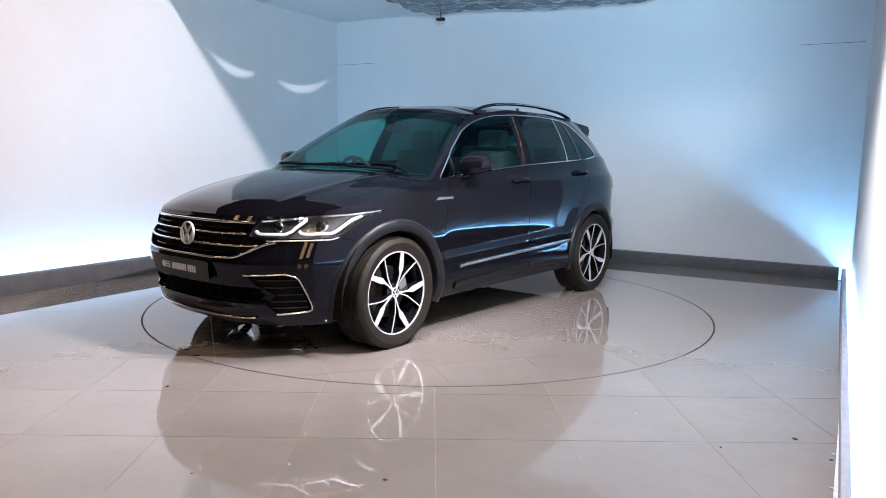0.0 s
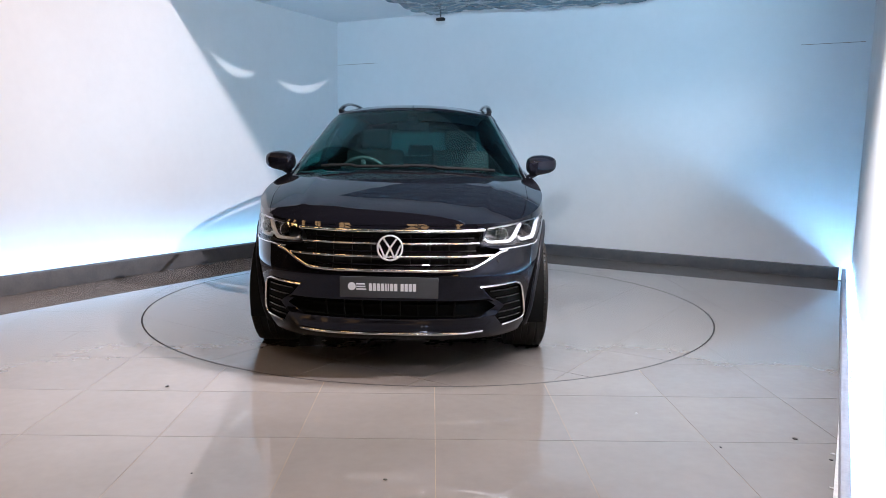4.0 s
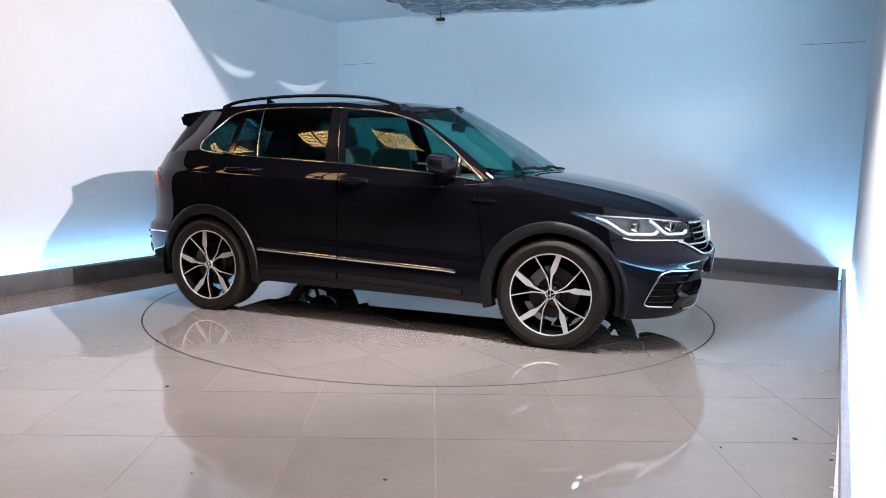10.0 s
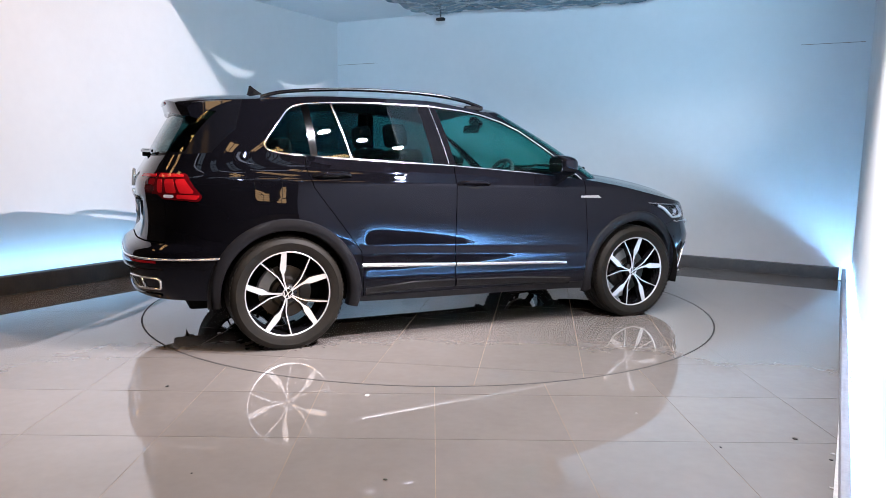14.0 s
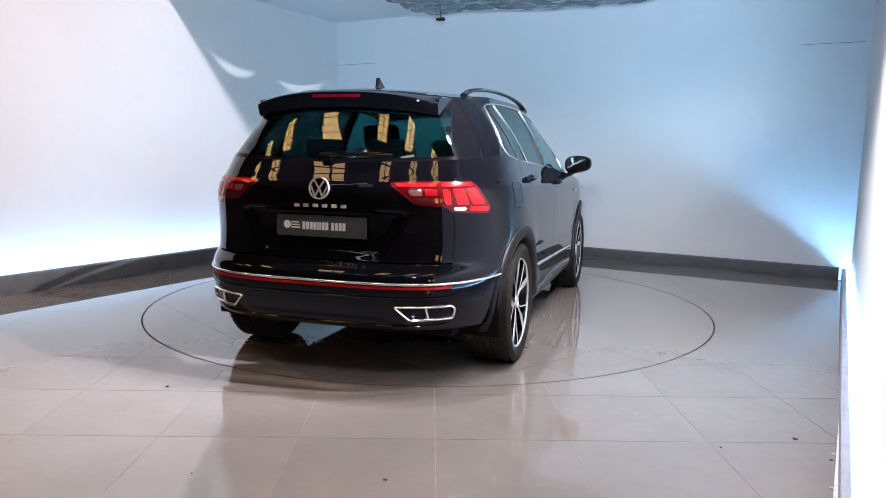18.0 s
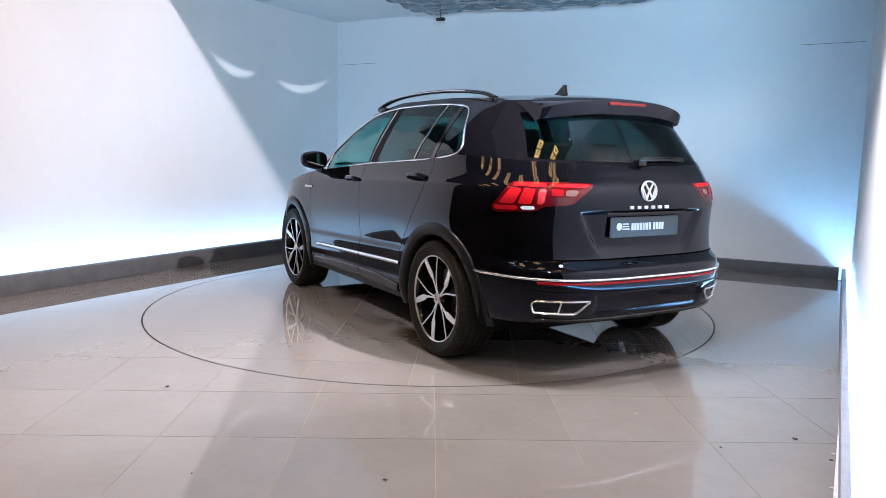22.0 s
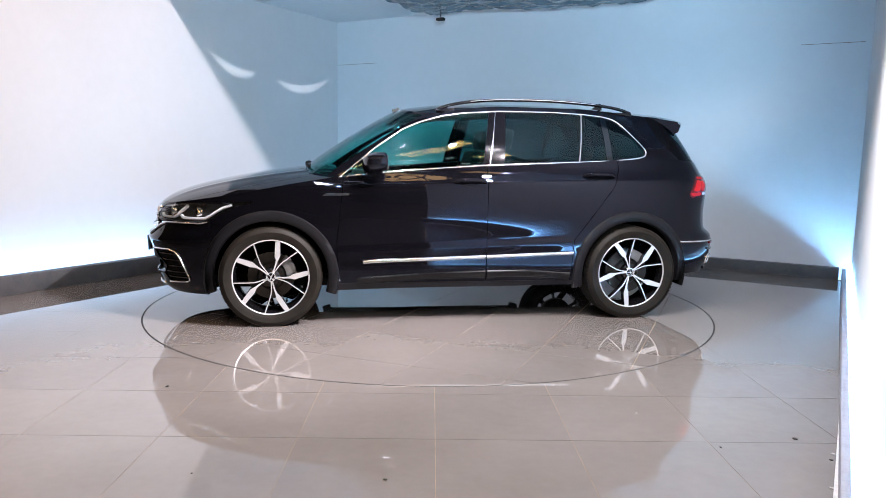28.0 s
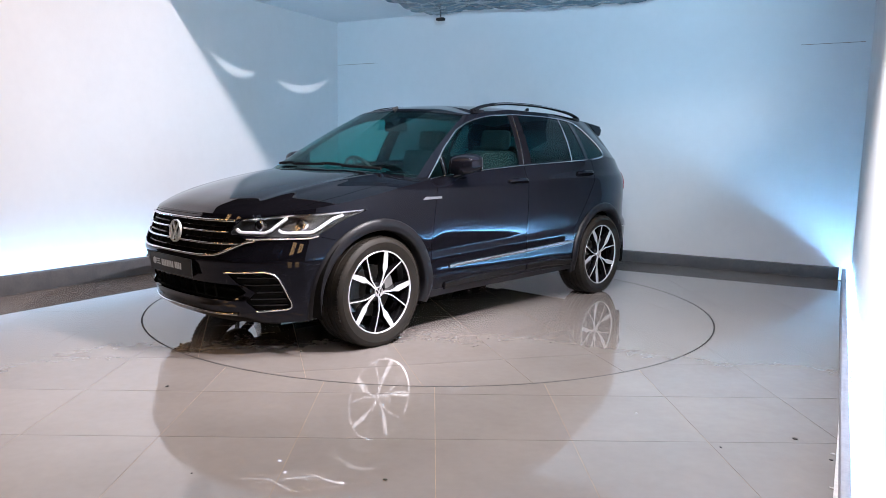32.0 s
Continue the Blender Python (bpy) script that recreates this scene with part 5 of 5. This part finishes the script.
a, na = on_glass(window_back, 2.99, 0.07)
b, nb = on_glass(window_back, 2.66, 0.06)
b.y = -abs(b.y)
pts = [a + na * 0.03 + (b - a) * t + na * (0.012 - 0.02 * t) * 1 for t in np.linspace(-0.05, 1, 14)]
# A thin metal bar stands in for the sheen along the wiper's top.
v, f = sweep([p + Vector((0, 0, 0.011)) for p in pts[1:]], round_section(0.004, 0.004, 6), False, [na] * 13)
sheen_bar = (v, f)
v, f = sweep(pts, round_section(0.010, 0.007, 8), False, [na] * 14)
wiper = link("rear_wiper", v, f, GLOSS_BLACK, car, "black rear wiper with a pale upper edge", 60)
link("blade", *sheen_bar, POST_SATIN, wiper, "pale wiper blade edge", 60)
part("pivot", box_bm(a.x - 0.04, a.x + 0.01, -0.03, 0.03, a.z - 0.02, a.z + 0.015, 0.010), GLOSS_BLACK, wiper)
for y0, y1, dz in ((0.60, -0.02, 0.0), (0.02, -0.58, 0.004)):
    pts = []
    for t in np.linspace(0, 1, 16):
        y = y0 + (y1 - y0) * t
        i = int(np.argmin((screen.v[:, 1] - abs(y)) ** 2 + (screen.v[:, 4] - (0.055 + 0.03 * t)) ** 2 * 1))
        q = screen.v[i]
        pts.append((q[0] + 0.012, y, q[2] + 0.012 + dz))
    v, f = sweep(pts, round_section(0.009, 0.010, 8), False)
    link("wiper", v, f, DARK, car, "black windscreen wiper", 60)
v, f = sweep([(1.125 - 0.30 * (y / 0.74) ** 4, y, 1.094 - 0.02 * (y / 0.74) ** 2) for y in np.linspace(-0.74, 0.74, 40)], bar_section(0.10, 0.02), False)
link("cowl", v, f, CLADDING, car, "black cowl under the windscreen", 40)

# ---- door mirrors
for s in (1, -1):
    bm = bmesh.new()
    bmesh.ops.create_uvsphere(bm, u_segments=28, v_segments=16, radius=1)
    for v in bm.verts:
        x, y, z = v.co
        q = lambda c, p: math.copysign(abs(c) ** p, c)
        x, y, z = q(x, 0.8), q(y, 0.62), q(z, 0.66)
        taper = 1 - 0.22 * (y > 0) * y
        v.co = (0.612 + x * 0.098 * taper - 0.012 * y, s * (0.968 + y * 0.112), 1.157 + z * 0.072 * taper + 0.008 * y - 0.010 * x)
    for v in bm.verts:
        if v.co.x < 0.548:
            v.co.x = 0.548
    cap = part("door_mirror", bm, PAINT, car, "gloss black door mirror", 50)
    part("mirror_glass", prism_bm(rounded([(-0.085, -0.050), (0.080, -0.045), (0.078, 0.048), (-0.085, 0.056)], 0.03, 4), 0.004, 0.0, pose(0.5445, s * 0.966, 1.156) @ FACE_REAR), MIRROR, cap, "mirror glass")
    v, f = sweep([(0.645 - 0.03 * t, s * (0.845 + 0.09 * t), 1.062 + 0.035 * t * t) for t in np.linspace(0, 1, 8)], round_section(0.055, 0.018, 12), False)
    link("mirror_foot", v, f, GLOSS_BLACK, cap, "", 60)
    v, f = sweep([(0.705 - 0.10 * t ** 3, s * (0.90 + 0.155 * t), 1.150 + 0.012 * t) for t in np.linspace(0, 1, 14)], bar_section(0.008, 0.006), False, [Vector((1, s * 0.4, 0))] * 14)
    link("repeater", v, f, GLOSS_BLACK, cap)

# ---------------------------------------------------------------- the wheels


def spoke_outline(line_points):
    """Outline of a spoke from (radius, degrees, half-width) rows."""
    mid = [Vector((r * math.cos(radians(a)), r * math.sin(radians(a)))) for r, a, w in line_points]
    left, right = [], []
    for i, (r, a, w) in enumerate(line_points):
        d = (mid[min(i + 1, len(mid) - 1)] - mid[max(i - 1, 0)]).normalized()
        n = Vector((-d.y, d.x))
        left.append(tuple(mid[i] + n * w))
        right.append(tuple(mid[i] - n * w))
    return left + right[::-1]


WIDE = spoke_outline([(0.030, 6.0, 0.0050), (0.085, 6.5, 0.0050), (0.125, 8.5, 0.0075), (0.158, 11.0, 0.0195), (0.215, 15.0, 0.0175), (0.262, 17.0, 0.0150)])
WIDE_BODY = spoke_outline([(0.030, 6.0, 0.0085), (0.085, 6.5, 0.0085), (0.125, 8.5, 0.011), (0.158, 11.0, 0.0225), (0.215, 15.0, 0.0205), (0.262, 17.0, 0.018)])
THIN = spoke_outline([(0.030, -6.0, 0.0036), (0.085, -6.5, 0.0036), (0.120, -8.0, 0.0038), (0.190, -14.5, 0.0036), (0.262, -18.0, 0.0036)])
THIN_BODY = spoke_outline([(0.030, -6.0, 0.007), (0.085, -6.5, 0.007), (0.120, -8.0, 0.0075), (0.190, -14.5, 0.0075), (0.262, -18.0, 0.0075)])
TYRE = [(0.262, -0.112), (0.290, -0.126), (0.318, -0.128), (0.340, -0.120), (0.350, -0.108), (0.355, -0.088), (0.3562, -0.070), (0.350, -0.068), (0.350, -0.060), (0.3562, -0.058),
        (0.3565, -0.025), (0.350, -0.023), (0.350, -0.014), (0.3565, -0.012), (0.3565, 0.012), (0.350, 0.014), (0.350, 0.023), (0.3565, 0.025),
        (0.3562, 0.058), (0.350, 0.060), (0.350, 0.068), (0.3562, 0.070), (0.355, 0.088), (0.350, 0.108), (0.340, 0.120), (0.322, 0.1275), (0.318, 0.1295), (0.314, 0.1278), (0.290, 0.126), (0.270, 0.116), (0.262, 0.112)]
RIM = [(0.250, -0.110), (0.262, -0.112), (0.262, 0.100), (0.266, 0.104), (0.2665, 0.110), (0.2625, 0.113), (0.2585, 0.110), (0.255, 0.098), (0.240, 0.06), (0.236, -0.04), (0.245, -0.108)]
LIP = [(0.2670, 0.106), (0.2675, 0.1125), (0.2635, 0.1155), (0.2572, 0.1125), (0.2572, 0.106)]
verts, faces = lathe(RIM, 96)
me_rim = link("wheel", verts, faces, ALLOY_BLACK, None, "", 40)
SPOKE_UP = Matrix(((1, 0, 0, 0), (0, 0, 1, 0), (0, -1, 0, 0), (0, 0, 0, 1)))     # plane x, y to x, -z; depth along +y


def build_wheel():
    """A wheel whose outer face looks to +y, centred on the tyre."""
    w = me_rim
    v, f = lathe(TYRE, 96)
    tyre = link("tyre", v, f, RUBBER, w, "black low profile tyre", 30)
    bm = bmesh.new()
    for k in range(72):
        for y in (0.098, -0.098):
            g = bmesh.ops.create_cube(bm, size=1)["verts"]
            a = 2 * math.pi * k / 72
            for q in g:
                q.co = (q.co.x * 0.017, y + q.co.y * 0.030, q.co.z * 0.004 + (0.3525 if abs(y) > 0 else 0.356))
                q.co = Matrix.Rotation(a, 3, "Y") @ q.co
    part("tread_block", bm, RUBBER, tyre)["kind"] = "stuff"
    v, f = lathe(LIP, 96)
    link("rim_lip", v, f, MACHINED, w, "bright machined rim edge", 40)
    for k in range(5):
        turn = pose(0, 0, 0, 0, 72 * k + 18, 0)
        for name, face, body in (("blade_spoke", WIDE, WIDE_BODY), ("thin_spoke", THIN, THIN_BODY)):
            def dish(bm_, lift=0.0):
                for q in bm_.verts:
                    r = math.hypot(q.co.x, q.co.z)
                    q.co.y += -0.020 * max(0.0, 1 - r / 0.262) ** 1.3 + lift
                return bm_
            b = part(name, dish(prism_bm(body, 0.045, 0.0, turn @ Matrix.Translation((0, 0.061, 0)) @ SPOKE_UP)), ALLOY_BLACK, w, "", 30)
            part("machined_face", dish(prism_bm(face, 0.004, 0.0, turn @ Matrix.Translation((0, 0.1055, 0)) @ SPOKE_UP)), MACHINED, b, "bright machined spoke face", 30)
    v, f = lathe([(0.0005, 0.040), (0.062, 0.040), (0.060, 0.078), (0.044, 0.084), (0.036, 0.092), (0.0005, 0.092)], 40, False)
    link("hub", v, f, ALLOY_BLACK, w, "", 40)
    cap = emblem("hub_cap", (0, 0.088, 0), (0, 1, 0), 0.033, w, "silver hub cap", MACHINED)
    v, f = lathe([(0.06, -0.005), (0.165, -0.005), (0.165, 0.018), (0.10, 0.018), (0.085, 0.035), (0.06, 0.035)], 56, True)
    link("brake_disc", v, f, DISC, w, "bare steel brake disc", 30)
    outline = [(0.175 * math.cos(radians(a)), 0.175 * math.sin(radians(a))) for a in range(-28, 29, 8)] + [(0.105 * math.cos(radians(a)), 0.105 * math.sin(radians(a))) for a in range(28, -29, -8)]
    part("caliper", prism_bm(outline, 0.060, 0.006, pose(0, 0, 0, 0, 200, 0) @ Matrix.Translation((0, -0.02, 0)) @ SPOKE_UP), CALIPER, w, "grey brake caliper")
    v, f = lathe([(0.001, -0.10), (0.10, -0.10), (0.16, -0.02), (0.001, -0.02)], 32, True)
    link("drum_shield", v, f, DARK, w)
    return w


wheel = build_wheel()
tagged(wheel, "black and silver twin-spoke alloy wheel")
wheel.parent = car
WHEEL_Y = 0.788
POSES = [(AXLE, 1, 8), (-AXLE, 1, 50), (AXLE, -1, 30), (-AXLE, -1, 14)]
first = True
flip = {}
for x, s, spin in POSES:
    m = Matrix.Translation((x, s * WHEEL_Y, TYRE_R - 0.006)) @ pose(0, 0, 0, 0, spin, 0)
    if s < 0:
        m = m @ Matrix.Diagonal((1, -1, 1, 1))
    if first:
        wheel.matrix_local = m
        first = False
        continue
    if s > 0:
        copy_thing(wheel, m)
    else:
        # mirrored wheel for the other flank
        made = {}
        for o in (wheel, *wheel.children_recursive):
            c = o.copy()
            scene.collection.objects.link(c)
            made[o] = c
            key = o.data.name
            if key not in flip:
                me = o.data.copy()
                loc = o.matrix_basis if o is not wheel else Matrix()
                chain, up_ob = loc.copy(), o.parent
                while o is not wheel and up_ob is not wheel:
                    chain = up_ob.matrix_basis @ chain
                    up_ob = up_ob.parent
                me.transform(Matrix.Diagonal((1, -1, 1, 1)) @ chain)
                me.flip_normals()
                flip[key] = me
            c.data = flip[key]
        for o, c in made.items():
            c.parent = made.get(o.parent, o.parent)
            c.matrix_local = Matrix()
        made[wheel].matrix_local = Matrix.Translation((x, s * WHEEL_Y, TYRE_R - 0.006)) @ pose(0, 0, 0, 0, spin, 0)

# ---------------------------------------------------------------- the cabin


def soft_box(name, size, at, mat, parent, bevel=0.05, tilt=0, label=""):
    a, b, c = (q / 2 for q in size)
    return part(name, box_bm(-a, a, -b, b, -c, c, bevel, 3, Matrix.Translation(at) @ pose(0, 0, 0, 0, tilt, 0)), mat, parent, label, 60)


part("dashboard", box_bm(0.48, 1.06, -0.70, 0.70, 0.74, 1.035, 0.05, 3), TRIM_GREY, car, "dark grey dashboard", 60)
soft_box("instrument_hood", (0.20, 0.40, 0.06), (0.60, -0.36, 1.05), TRIM_GREY, car, 0.025)
part("console", box_bm(-0.30, 0.55, -0.12, 0.12, 0.40, 0.72, 0.03), TRIM_GREY, car, "", 60)
for y in (0.37, -0.37):
    seat = soft_box("front_seat", (0.50, 0.50, 0.16), (0.02, y, 0.60), CLOTH, car, 0.05, 4, "dark cloth front seat")
    soft_box("backrest", (0.14, 0.50, 0.66), (-0.32, y, 0.93), CLOTH, seat, 0.055, -14)
    soft_box("headrest", (0.10, 0.27, 0.17), (-0.445, y, 1.345), CLOTH, seat, 0.045, -10)
    for dy in (-0.06, 0.06):
        part("headrest_post", box_bm(-0.44, -0.428, y + dy - 0.006, y + dy + 0.006, 1.20, 1.30), SILVER, seat)
bench = soft_box("rear_seat", (0.48, 1.24, 0.16), (-0.86, 0, 0.62), CLOTH, car, 0.05, 4, "dark cloth rear bench")
for y, w in ((0.42, 0.44), (-0.02, 0.38), (-0.44, 0.42)):
    soft_box("backrest", (0.13, w, 0.60), (-1.15, y, 0.90), CLOTH, bench, 0.05, -16)
    soft_box("headrest", (0.09, 0.25, 0.13), (-1.27, y, 1.245), CLOTH, bench, 0.04, -12)
part("parcel_shelf", box_bm(-1.95, -1.28, -0.60, 0.60, 1.07, 1.09, 0.006), TRIM_GREY, car, "dark parcel shelf")
v, f = lathe([(0.185 + 0.016 * math.cos(a), 0.016 * math.sin(a)) for a in np.linspace(0, 2 * math.pi, 10)[:-1]], 40, True, "Z")
steering = link("steering_wheel", v, f, TRIM_GREY, car, "dark leather steering wheel", 60)
steering.matrix_local = pose(0.40, -0.37, 1.02, 0, -64, 0)
part("airbag_pad", box_bm(-0.07, 0.07, -0.09, 0.09, -0.03, 0.012, 0.02), TRIM_GREY, steering)
for a in (0, 180, 270):
    part("spoke", box_bm(0.05, 0.18, -0.018, 0.018, -0.012, 0.006, 0.004, 2, pose(0, 0, 0, 0, 0, a + 90)), SILVER, steering)
soft_box("rear_view_mirror", (0.03, 0.24, 0.065), (0.36, 0, 1.425), GLOSS_BLACK, car, 0.012, 8, "black rear-view mirror")
soft_box("camera_housing", (0.10, 0.09, 0.06), (0.40, 0, 1.48), GLOSS_BLACK, car, 0.02, 30)
roof.mirrored().moved(-0.035).sheet("headliner", TRIM_GREY, car, "", 0.0)

motions()
